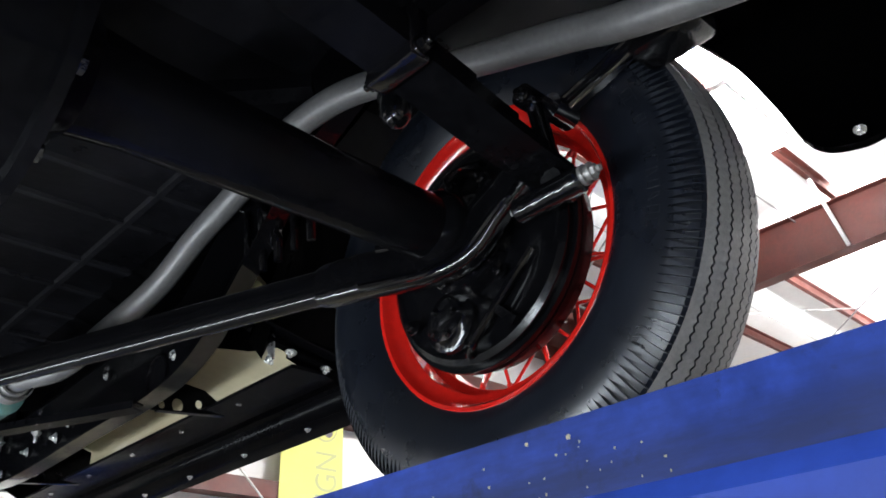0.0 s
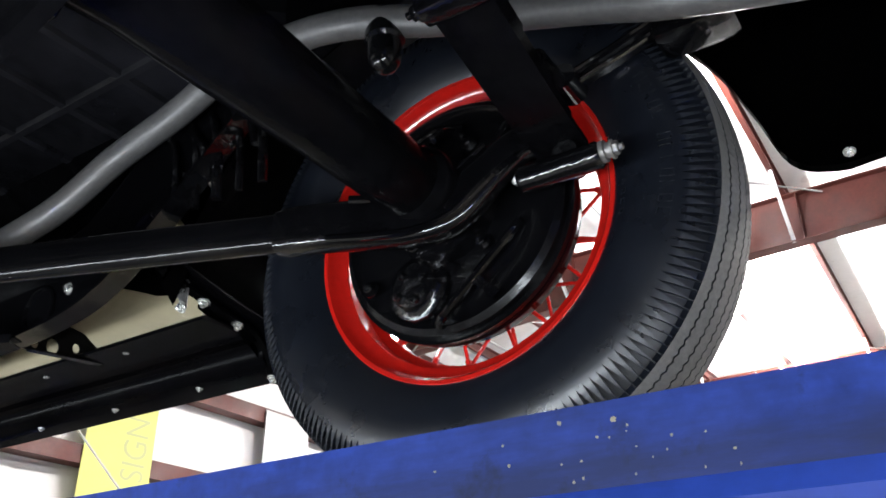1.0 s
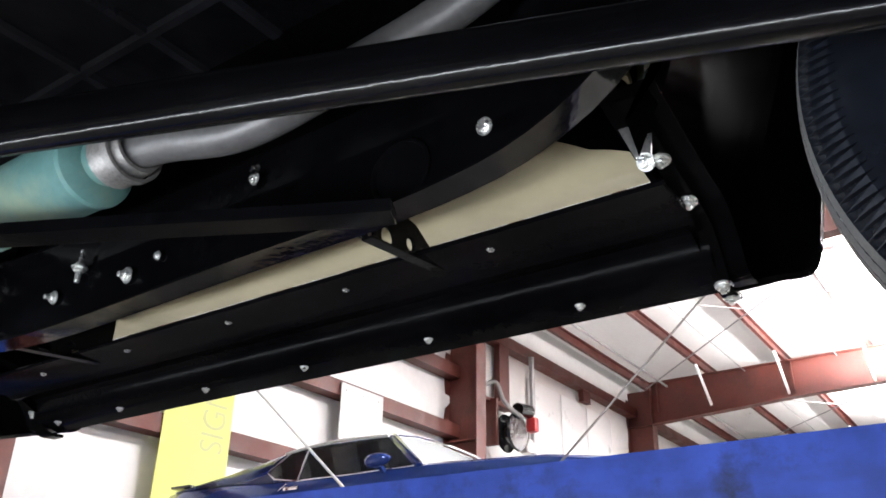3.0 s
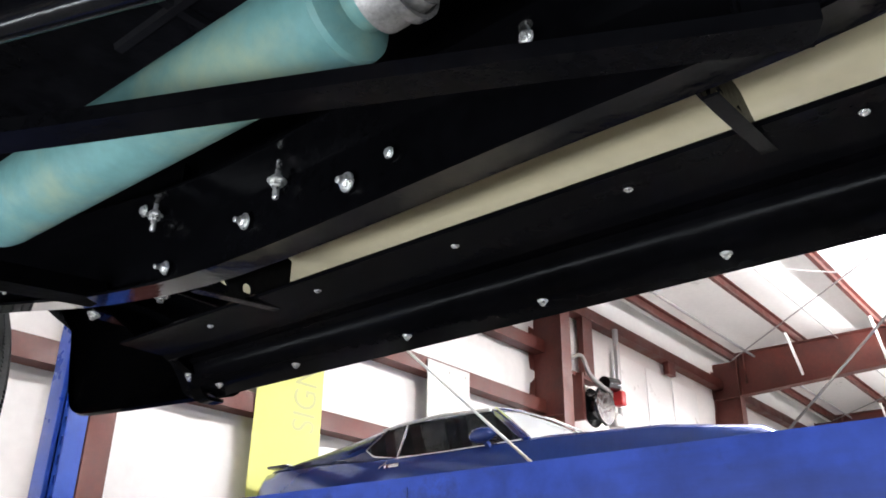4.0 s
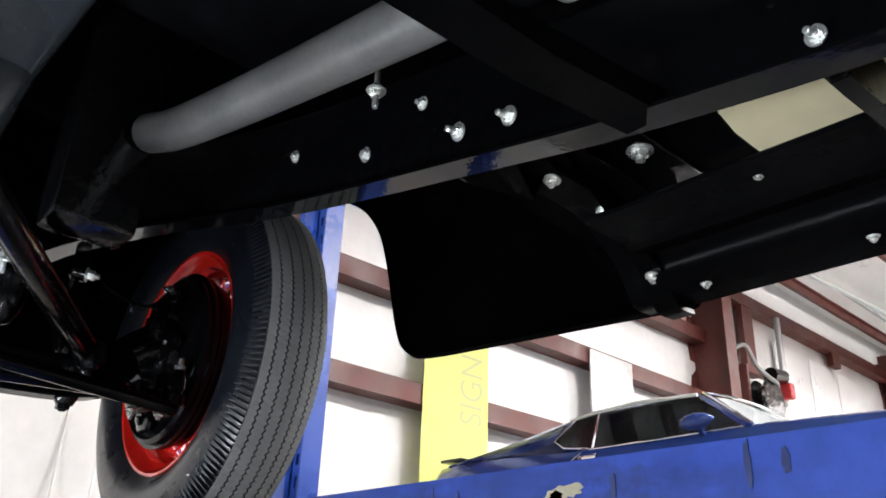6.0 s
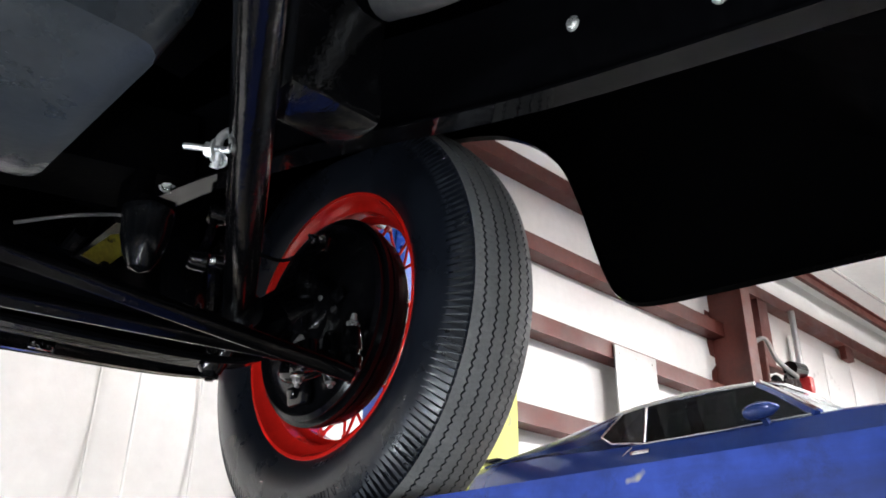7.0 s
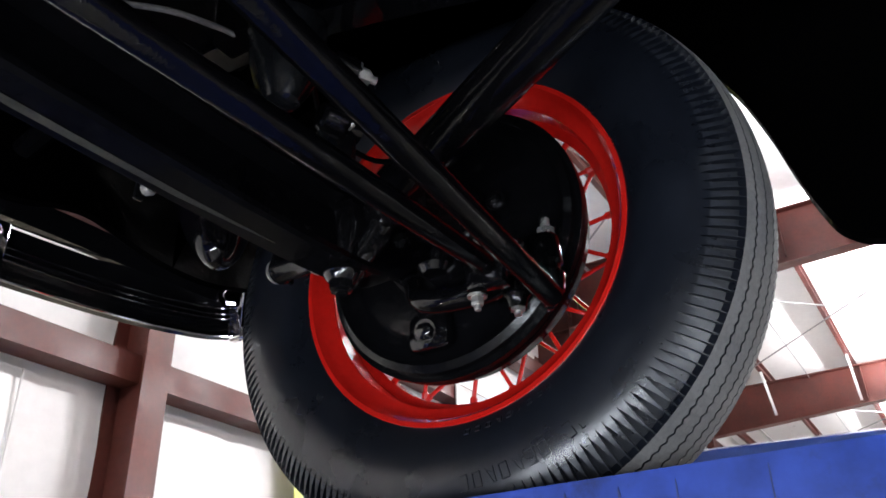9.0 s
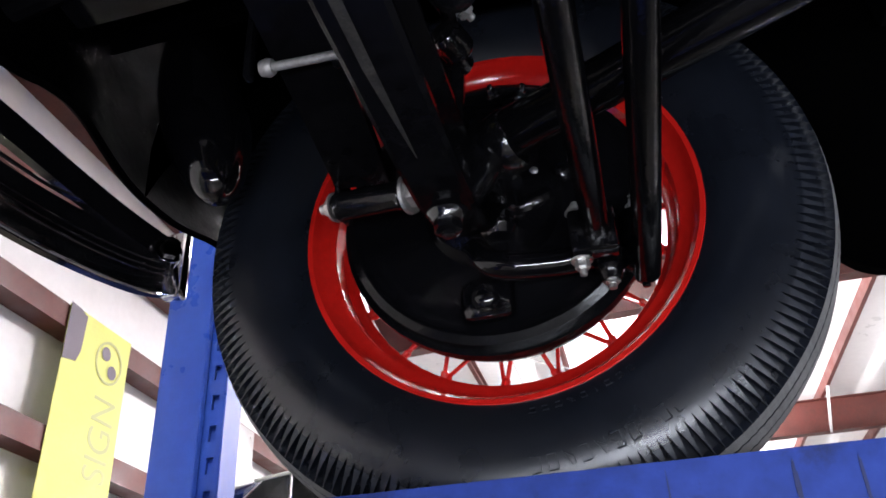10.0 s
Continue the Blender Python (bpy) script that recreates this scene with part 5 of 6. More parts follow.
for nm, pts in (("front_splash_panel", [(0.570, 1.88, 2.20, 2.45), (0.565, 2.27, 2.26, 2.62), (0.555, 2.60, 2.32, 2.74), (0.548, 2.90, 2.34, 2.76), (0.53, 3.28, 2.30, 2.76)]),
                ("rear_splash_panel", [(0.60, -0.98, 2.30, 2.6), (0.605, -0.40, 2.40, 2.8), (0.605, 0.05, 2.44, 2.82), (0.60, 0.25, 2.36, 2.78), (0.585, 0.42, 2.22, 2.6), (0.58, 0.60, 2.16, 2.5), (0.575, 0.78, 2.14, 2.41)])):
    sp = bmesh.new()
    pr = [[sp.verts.new((x, y, z)) for z in np.linspace(z0, z1, 4)] for x, y, z0, z1 in pts]
    for a, b in zip(pr, pr[1:]):
        for j in range(3):
            sp.faces.new((a[j], a[j + 1], b[j + 1], b[j]))
    bmesh.ops.solidify(sp, geom=list(sp.faces), thickness=0.004)
    part(nm, sp, M_UNDER, car, "satin black inner splash panel")
# curved panels closing the fenders towards the running board, and the crinkled kick panel inside the rear one
def end_panel(xs_, y_of, zb_of, top):
    cp = loft_([[(x, y_of(x, z), z) for z in np.linspace(zb_of(x), top, 7)] for x in xs_])
    bmesh.ops.solidify(cp, geom=list(cp.faces), thickness=0.004)
    return cp


def loft_(rows_):
    bm = bmesh.new()
    vs = [[bm.verts.new(p) for p in r] for r in rows_]
    for a, b in zip(vs, vs[1:]):
        for j in range(len(a) - 1):
            bm.faces.new((a[j], a[j + 1], b[j + 1], b[j]))
    return bm


def panel_low(x):
    return float(np.interp(x, [0.585, 0.64, 0.70, 0.80, 0.85, 0.905], [2.115, 2.10, 2.07, 2.055, 2.022, 2.016]))


part("fender_end_panel", end_panel(np.linspace(0.685, 0.905, 8), lambda x, z: 0.50 - 0.04 * (z - 2.05), panel_low, 2.45), M_UNDER, car, "black panel closing the rear fender")
part("fender_end_panel", end_panel(np.linspace(0.585, 0.905, 9), lambda x, z: 1.845 - 0.03 * ((0.905 - x) / 0.32) ** 2 + 0.06 * (z - 2.05), panel_low, 2.45), M_UNDER, car, "black panel closing the front fender")
part("kick_panel", end_panel(np.linspace(0.592, 0.690, 26), lambda x, z: 0.515 + 0.11 * ((0.690 - x) / 0.11) ** 1.6 - 0.10 * (z - 2.1), lambda x: float(np.interp(x, [0.592, 0.64, 0.69], [2.108, 2.094, 2.104])), 2.42), M_FENDER, car, "gloss black kick panel")

# added plate that blocks the view out between running board and rear fender
part("fender_flange", boxes((0.890, 0.934, 0.4905, 0.4955, 2.020, 2.088), bevel=0.001), M_UNDER, car, "black filler plate closing a gap at the rear fender")

# front bumper
bp = bmesh.new()
bpath = smooth_path([(0.785, 3.305, 2.150), (0.74, 3.345, 2.148), (0.62, 3.385, 2.145), (0.45, 3.41, 2.143), (0.2, 3.43, 2.14), (-0.2, 3.43, 2.14), (-0.45, 3.41, 2.143), (-0.62, 3.385, 2.145), (-0.785, 3.305, 2.150)], 5)
sec = [(-0.004, -0.040), (0.004, -0.042), (0.010, -0.025), (0.008, -0.012), (0.012, -0.008), (0.012, 0.008), (0.008, 0.012), (0.010, 0.025), (0.004, 0.042), (-0.004, 0.040), (0.002, 0.025), (0.004, 0.0), (0.002, -0.025)]
sweep(bp, bpath, sec)
sweep(bp, smooth_path([(0.778, 3.318, 2.180), (0.70, 3.336, 2.186), (0.60, 3.338, 2.181), (0.46, 3.342, 2.179), (0.2, 3.36, 2.176), (-0.2, 3.36, 2.176)], 5), [(-0.004, -0.019), (0.006, -0.021), (0.010, 0.0), (0.006, 0.021), (-0.004, 0.019)])
bumper = part("front_bumper", bp, M_BUMPER, car, "gloss black front bumper with bright end bolt")
for dz, r, mt in ((-0.041, 0.0025, M_CHROME), (-0.012, 0.0018, M_BUMPER), (-0.004, 0.0018, M_BUMPER), (0.006, 0.0018, M_BUMPER), (0.041, 0.0025, M_BUMPER)):
    part("bead", tube([p + Vector((0, -0.013, dz)) for p in bpath], r, 8), mt, bumper)
bolts("bumper_bolt", M_CHROME, bumper, [((0.362, 3.395, 2.149), (0, -1, 0), 0.014, 0.010), ((0.418, 3.392, 2.160), (0, -1, 0), 0.012, 0.010)])
part("bumper_plate", boxes((0.395, 0.445, 3.392, 3.400, 2.105, 2.185), bevel=0.004), M_CHROME, bumper, "bright bumper mounting plate")
be = boxes((0.772, 0.790, 3.285, 3.315, 2.104, 2.204), bevel=0.004)
bolt(be, (0.765, 3.305, 2.172), (-0.7, -0.7, 0), 0.014, 0.010)
part("bumper_end", be, M_CHROME, bumper, "bright chromed end fitting")
for s in (1, -1):
    part("bumper_arm", tube(smooth_path([(s * 0.355, 3.10, 2.23), (s * 0.355, 3.25, 2.19), (s * 0.36, 3.40, 2.15)], 4), 0.014, 10), M_FRAME, bumper)

# front axle
fa = bmesh.new()
path = smooth_path([(0.655, 2.845, 2.118), (0.62, 2.850, 2.100), (0.575, 2.857, 2.062), (0.525, 2.86, 2.020), (0.35, 2.86, 2.005), (0.0, 2.86, 2.000), (-0.35, 2.86, 2.005), (-0.525, 2.86, 2.020), (-0.575, 2.857, 2.062), (-0.655, 2.845, 2.118)], 5)
sweep(fa, path, [(-0.020, -0.038), (0.020, -0.038), (0.024, -0.035), (0.024, -0.029), (0.006, -0.022), (0.006, 0.022), (0.024, 0.029), (0.024, 0.035), (0.020, 0.038), (-0.020, 0.038), (-0.024, 0.035), (-0.024, 0.029), (-0.006, 0.022), (-0.006, -0.022), (-0.024, -0.029), (-0.024, -0.035)])
front_axle = part("front_axle", fa, M_FRAME, car, "black forged I-beam front axle")
worn = loft_([[(p.x, p.y + d, p.z - 0.0386) for d in (0.003, 0.003 + (0.0035 + 0.0015 * noise.noise((p.x * 30, 1, 0))) * min(1, (0.41 - abs(p.x)) * 8), 0.003 + (0.0085 + 0.002 * noise.noise((p.x * 22, 0, 0))) * min(1, (0.41 - abs(p.x)) * 8))] for p in path if abs(p.x) < 0.40])
bmesh.ops.solidify(worn, geom=list(worn.faces), thickness=0.0008)
part("worn_edge", worn, M_WORN, front_axle, "dusty worn streak along the axle's lower flange")
pe = bmesh.new()
lathe(pe, [(-0.032, 0), (-0.032, 0.013), (-0.024, 0.019), (0.0, 0.021), (0.03, 0.026), (0.045, 0.024), (0.045, 0)], (0.492, 2.862, 1.998), (0, 0, 1), 20)
bolt(pe, (0.492, 2.862, 1.966), (0, 0, -1), 0.0125, 0.010, 0.003, False)
part("spring_perch", pe, M_CAST, front_axle)
kp = bmesh.new()
lathe(kp, [(-0.078, 0), (-0.078, 0.014), (-0.070, 0.020), (-0.055, 0.020), (-0.052, 0.026), (-0.030, 0.026), (-0.026, 0.019), (0.022, 0.019), (0.026, 0.026), (0.044, 0.026), (0.048, 0.021), (0.058, 0.021), (0.066, 0.012), (0.080, 0.011), (0.082, 0)], (0.627, 2.836, 2.100), (0.04, 0, 1), 22)
part("kingpin", kp, M_CAST, front_axle, "black kingpin and knuckle")
kn = bmesh.new()
sweep(kn, smooth_path([(0.600, 2.850, 2.072), (0.618, 2.842, 2.085), (0.640, 2.835, 2.095)], 4), circle(0.030, 14), up=(0, 0, 1))
sweep(kn, smooth_path([(0.640, 2.83, 2.06), (0.632, 2.80, 2.062), (0.646, 2.775, 2.085)], 4), circle(0.011, 10), up=(0, 0, 1))
part("knuckle", kn, M_CAST, front_axle)
fk = bmesh.new()
sweep(fk, smooth_path([(0.498, 2.795, 2.045), (0.506, 2.818, 2.046), (0.508, 2.832, 2.022), (0.502, 2.850, 1.992), (0.496, 2.864, 1.972)], 5), circle(0.015, 14), up=(1, 0, 0))
lathe(fk, [(-0.012, 0), (-0.012, 0.027), (-0.006, 0.030), (0.006, 0.030), (0.012, 0.027), (0.012, 0)], (0.500, 2.803, 2.047), (0.45, 0.85, 0.05), 20)
part("wishbone_fork", fk, M_CAST, front_axle, "black curved wishbone fork")
part("brake_line", tube(smooth_path([(0.636, 2.812, 2.196), (0.632, 2.86, 2.199), (0.62, 2.92, 2.203), (0.56, 2.95, 2.23), (0.50, 2.93, 2.27)], 5), 0.0035, 8), M_FRAME, front_axle)
part("line_fitting", boxes((0.628, 0.650, 2.795, 2.822, 2.182, 2.212), bevel=0.005), M_CAST, front_axle)
bolts("line_bolt", M_CAST, front_axle, [((0.630, 2.800, 2.205), (-0.8, -0.3, 0.4), 0.006, 0.010, 0.006), ((0.632, 2.83, 2.215), (-0.8, 0.2, 0.5), 0.006, 0.010, 0.004), ((0.640, 2.765, 2.10), (-1, 0, 0), 0.009, 0.008, 0.002), ((0.622, 2.862, 2.128), (-1, 0, 0), 0.007, 0.009, 0.004)])
backing(w_fr, FRONT_Y, HUB_Z, False)
bolts("plate_bolt", M_STEEL, w_fr, [((0.646, 2.795, 2.104), (-1, 0, -0.2), 0.009, 0.012, 0.008),
                                    ((0.648, 2.809, 2.033), (-1, 0, -0.2), 0.010, 0.010, 0.004), ((0.642, 2.868, 2.029), (-1, 0, -0.2), 0.008, 0.008, 0.003)])
rb = boxes((0.636, 0.656, 2.83, 2.885, 1.942, 1.99), bevel=0.012)
part("plate_boss", rb, M_CAST, w_fr)
bolts("plate_bolt", M_BLACK, w_fr, [((0.636, 2.858, 1.963), (-1, 0, -0.3), 0.010, 0.008)])

# steering
sa = tube(smooth_path([(0.630, 2.865, 2.015), (0.612, 2.84, 1.985), (0.612, 2.78, 1.978), (0.613, 2.735, 1.985)], 5), 0.015, 12)
part("steering_arm", sa, M_BLACK, car, "gloss black curved steering arm")


def rod_end(bm, x, y, z, r=0.019):
    lathe(bm, [(-0.036, 0), (-0.036, 0.009), (-0.027, 0.011), (-0.023, r * 0.86), (-0.006, r * 0.95), (-0.002, r * 0.72), (0.004, r * 0.72), (0.007, r * 0.9), (0.034, r * 0.85), (0.038, r * 0.7), (0.040, 0)], (x, y, z), (0, 0, 1), 24)


tr_ = tube([(0.620, 2.699, 1.958), (0.15, 2.686, 1.988), (-0.613, 2.664, 2.036)], 0.0130, 14)
rod_end(tr_, 0.623, 2.702, 1.988)
tie = part("tie_rod", tr_, M_DARKROD, car, "black steering tie rod with ball end")
bolts("ball_nut", M_CAST, tie, [((0.623, 2.702, 1.957), (0, 0, -1), 0.008, 0.008, 0.005, False)])
bolts("ball_nut", M_ZINC, tie, [((0.623, 2.700, 2.026), (0, 0, 1), 0.010, 0.010, 0.012, False)])
dr = tube([(0.610, 2.735, 1.985), (0.56, 2.740, 1.980), (0.10, 2.744, 1.956), (-0.30, 2.744, 1.95)], 0.0125, 14)
rod_end(dr, 0.613, 2.733, 1.986, 0.017)
drag = part("drag_link", dr, M_DARKROD, car, "black steering drag link with clamp")
b = boxes((0.562, 0.584, 2.722, 2.765, 1.958, 2.004), bevel=0.004)
part("clamp", b, M_CAST, drag)
bolts("clamp_bolt", M_STEEL, drag, [((0.573, 2.757, 1.955), (0, 0, -1), 0.007, 0.010, 0.006), ((0.573, 2.757, 2.005), (0, 0, 1), 0.007, 0.008, 0.004),
                                   ((0.613, 2.733, 1.955), (0, 0, -1), 0.008, 0.008, 0.005, False)])

# front wishbone
for s in (1, -1):
    wb = bmesh.new()
    p0, p1 = Vector((s * 0.500, 2.815, 2.050)), Vector((s * 0.018, 1.97, 2.01))
    sweep(wb, [p0.lerp(p1, t) for t in np.linspace(0, 1, 9)], [(0.0225 * math.cos(a), 0.0225 * math.sin(a)) for a in np.linspace(0, 2 * math.pi, 17)[:-1]], scales=list(np.linspace(1.0, 0.85, 9)))
    part("wishbone", wb, M_DARKROD, car, "gloss black front radius rod")
    wy = boxes((s * 0.49, s * 0.53, 2.80, 2.84, 2.025, 2.075), bevel=0.008)
    part("wishbone_eye", wy, M_CAST, car)

# front spring and shackle
FS = smooth_path([(0.525, 2.950, 2.048), (0.46, 2.945, 2.050), (0.36, 2.94, 2.056), (0.20, 2.94, 2.078), (0.0, 2.94, 2.09), (-0.20, 2.94, 2.078), (-0.36, 2.94, 2.056), (-0.46, 2.945, 2.05), (-0.525, 2.95, 2.048)], 4)
fspring = None
for k in range(7):
    cut = k * 2
    bm = bmesh.new()
    sweep(bm, [p + Vector((0, 0, 0.0075 * k)) for p in FS[cut:len(FS) - cut]], [(-0.026, -0.0035), (0.026, -0.0035), (0.026, 0.0035), (-0.026, 0.0035)])
    if k == 0:
        fspring = part("front_spring", bm, M_FRAME, car, "black transverse front leaf spring")
    else:
        part("spring_leaf", bm, M_FRAME, fspring)
part("clip_strap", boxes((0.326, 0.336, 2.902, 2.908, 2.014, 2.10), (0.326, 0.336, 2.972, 2.978, 2.018, 2.10), (0.326, 0.336, 2.902, 2.978, 2.098, 2.104), bevel=0.002), M_FRAME, fspring)
cl = bmesh.new()
lathe(cl, [(-0.044, 0), (-0.044, 0.0052), (-0.037, 0.0058), (-0.036, 0.0035), (0.034, 0.0035), (0.034, 0.006), (0.038, 0.0075), (0.044, 0.006), (0.044, 0)], (0.326, 2.920, 2.020), (0.08, 1, 0.1), 14)
lathe(cl, [(-0.036, 0), (-0.036, 0.003), (0.034, 0.003), (0.034, 0)], (0.334, 2.920, 2.029), (0.08, 1, 0.1), 10)
part("spring_clip", cl, M_CLAMP, fspring, "worn steel spring clip")
sh = bmesh.new()
lathe(sh, [(-0.040, 0), (-0.040, 0.013), (-0.036, 0.016), (-0.030, 0.0135), (0.030, 0.0135), (0.034, 0.016), (0.040, 0.013), (0.040, 0)], (0.508, 2.935, 2.014), (0.3, 1, 0.2), 20)
fsh = part("front_shackle", sh, M_ROD, car, "black rubber-bushed front shackle")
bolts("shackle_nut", M_STEEL, fsh, [((0.520, 2.974, 2.022), (0.3, 1, 0.2), 0.010, 0.010, 0.008), ((0.496, 2.897, 2.006), (-0.3, -1, -0.2), 0.013, 0.014, 0.008)], "bare castellated shackle nut")
for k in ((0.504, 0.538, 2.966, 2.971, 2.01, 2.06), (0.482, 0.514, 2.900, 2.905, 2.00, 2.055)):
    part("shackle_plate", boxes(k, bevel=0.002), M_CAST, fsh)

# front bump rubber, shock arm and small fittings near the front cross member
bs = bmesh.new()
lathe(bs, [(0.012, 0), (0.012, 0.030), (0.006, 0.036), (-0.004, 0.036), (-0.008, 0.034), (-0.035, 0.0325), (-0.06, 0.026), (-0.08, 0.015), (-0.086, 0.0)], (0.345, 2.817, 2.150), (0, 0, 1), 32)
part("bump_bracket", boxes((0.318, 0.372, 2.79, 2.846, 2.162, 2.172), (0.328, 0.356, 2.836, 2.90, 2.164, 2.238), bevel=0.004), M_MATTE, car)
part("bump_rubber", bs, M_BOOT, car, "tall black rubber bump stop")
bolts("cross_member_bolt", M_ZINC, car, [(p, (-0.3, -0.6, -0.5), 0.0085, 0.009, 0.004) for p in ((0.384, 2.864, 2.233), (0.420, 2.780, 2.256))])
la = bmesh.new()
sweep(la, smooth_path([(0.462, 2.845, 2.205), (0.452, 2.842, 2.165), (0.440, 2.838, 2.122)], 4), circle(0.0075, 10), up=(0, 1, 0))
for p in ((0.464, 2.845, 2.205), (0.440, 2.838, 2.119)):
    lathe(la, [(-0.016, 0), (-0.016, 0.013), (-0.012, 0.016), (0.010, 0.016), (0.014, 0.012), (0.014, 0)], p, (1, -0.4, -0.1), 18)
sl = part("front_shock_link", la, M_CAST, car, "black front shock absorber link")
la = bmesh.new()
lathe(la, [(-0.012, 0), (-0.012, 0.014), (0.012, 0.014), (0.012, 0)], (0.466, 2.842, 2.125), (1, -0.3, 0), 18)
sweep(la, smooth_path([(0.466, 2.842, 2.125), (0.472, 2.846, 2.085), (0.482, 2.856, 2.03)], 4), circle(0.010, 10), up=(0, 1, 0))
part("link_stud", la, M_CAST, sl)
bolts("link_nut", M_ZINC, sl, [((0.474, 2.838, 2.203), (0.9, -0.5, -0.1), 0.0095, 0.016, 0.008), ((0.450, 2.834, 2.122), (0.8, -0.5, 0), 0.007, 0.010, 0.002)])
part("brake_pipe", tube(smooth_path([(0.20, 2.90, 2.118), (0.26, 2.878, 2.142), (0.315, 2.875, 2.163), (0.337, 2.872, 2.169), (0.352, 2.87, 2.19)], 5), 0.0028, 8), M_CLAMP, car, "thin dull brake pipe")
# flat yellow patch painted in place of a reflection on the spring strap
tg = plate(bmesh.new(), [(0.0, 0.008), (0.036, 0.0), (0.069, 0.041), (0.066, 0.065), (0.035, 0.052)], 0.003, (0.304, 2.930, 2.105), (1, 0, 0), (0, 0, 1))
part("paint_tag", tg, M_YELLOW, fspring, "yellow patch painted as a reflection on the spring strap")
# hanger bolt and bent hook clamped behind the front radius rod
HB, HR, HU, HD = Vector((0.226, 2.407, 2.024)), Vector((0.715, -0.699, -0.003)), Vector((-0.30, -0.31, 0.90)), Vector((0.63, 0.644, 0.431))
mb = bmesh.new()
lathe(mb, [(0, 0), (0, 0.0032), (0.044, 0.0032), (0.046, 0)], HB + HR * 0.020, -HR + HU * 0.1, 12)
bolt(mb, HB + HR * 0.004, -HR + HU * 0.1, 0.0075, 0.009)
hang = part("hanger_bolt", mb, M_ZINC, car, "bright hanger bolt")
part("hook", tube(smooth_path([HB + HR * a + HU * b + HD * c for a, b, c in ((0.002, -0.016, 0.004), (0.005, -0.006, 0.004), (0.006, 0.006, 0.005), (0.009, 0.014, 0.007), (0.018, 0.020, 0.012), (0.03, 0.021, 0.02))], 4), 0.0042, 10), M_ZINC, hang, "bent zinc hook")

# engine sump and bell housing
op_ = bmesh.new()
lv = [(2.095, 0.150, 2.42, 2.725), (2.102, 0.168, 2.40, 2.738), (2.15, 0.185, 2.37, 2.76), (2.25, 0.20, 2.33, 2.79), (2.33, 0.215, 2.05, 2.82)]
rg = []
for z, w, ya, yb in lv:
    out = []
    for cx, cy in ((w, ya), (w, yb), (-w, yb), (-w, ya)):
        for k in range(4):
            a = math.pi / 2 * k / 3 + {(1, 0): -math.pi / 2, (1, 1): 0, (0, 1): math.pi / 2, (0, 0): math.pi}[(int(cx > 0), int(cy == yb))]
            out.append(op_.verts.new((cx - math.copysign(0.03, cx) + 0.03 * math.cos(a), cy + (0.03 if cy == ya else -0.03) + 0.03 * math.sin(a), z)))
    rg.append(out)
for a, b in zip(rg, rg[1:]):
    for j in range(len(a)):
        k = (j + 1) % len(a)
        op_.faces.new((a[j], a[k], b[k], b[j]))
op_.faces.new(rg[0][::-1])
op_.faces.new(rg[-1])
part("oil_pan", op_, M_PAN, car, "grey-blue painted oil pan")

# exhaust: muffler, front pipe and tail pipe
muf = bmesh.new()
MA, MB_ = Vector((0.352, 1.620, 2.074)), Vector((0.374, 0.970, 2.094))
L = (MA - MB_).length
lathe(muf, [(0.0, 0.0), (0.0, 0.027), (0.026, 0.027), (0.030, 0.040), (0.036, 0.047), (0.042, 0.048), (0.047, 0.0455), (L - 0.070, 0.0445), (L - 0.056, 0.043), (L - 0.047, 0.039), (L - 0.042, 0.033), (L - 0.038, 0.0285), (L - 0.006, 0.0275), (L, 0.030), (L, 0.0)], MB_, MA - MB_, 40)
muffler = part("muffler", muf, M_MUFFLER, car, "pale green painted cylindrical muffler")
fg = bmesh.new()
lathe(fg, [(-0.004, 0.0), (-0.004, 0.036), (-0.001, 0.038), (0.003, 0.037), (0.003, 0.0)], MA, MA - MB_, 28)
bolt(fg, MA + Vector((-0.030, 0.003, 0.004)), MA - MB_, 0.006, 0.016, 0.012)
part("flange", fg, M_CLAMP, muffler, "bare steel pipe flange")
ck = bmesh.new()
lathe(ck, [(-0.022, 0.0245), (-0.022, 0.029), (-0.010, 0.031), (0.004, 0.031), (0.010, 0.034), (0.022, 0.034), (0.022, 0.0245)], MB_ + Vector((0.002, -0.012, 0.0)), MA - MB_, 28, True)
lathe(ck, [(-0.005, 0.033), (-0.005, 0.037), (0.005, 0.037), (0.005, 0.033)], MB_ + Vector((0.002, -0.020, 0.0)), MA - MB_, 28, True)
bolt(ck, MB_ + Vector((-0.03, -0.03, 0.03)), (-1, 0, 0.3), 0.010, 0.012, 0.008)
part("pipe_clamp", ck, M_CLAMP, muffler, "dull pipe clamp")
part("front_pipe", tube(smooth_path([(0.350, 1.70, 2.088), (0.352, 1.80, 2.108), (0.357, 1.95, 2.142), (0.357, 2.10, 2.172), (0.352, 2.24, 2.20), (0.345, 2.31, 2.22)], 6), 0.027, 18), M_PIPE, car, "dull grey exhaust pipe")
# shade over the pipe's first stretch, given as a black sleeve
part("pipe_sleeve", tube([(0.350, 1.62, 2.072), (0.350, 1.72, 2.092)], 0.030, 18), M_FRAME, car, "black sleeve standing for the shaded start of the pipe")
mnt = boxes((0.25, 0.36, 2.32, 2.39, 2.07, 2.40), bevel=0.012)
part("engine_mount", mnt, M_CAST, car, "black engine mount bracket")
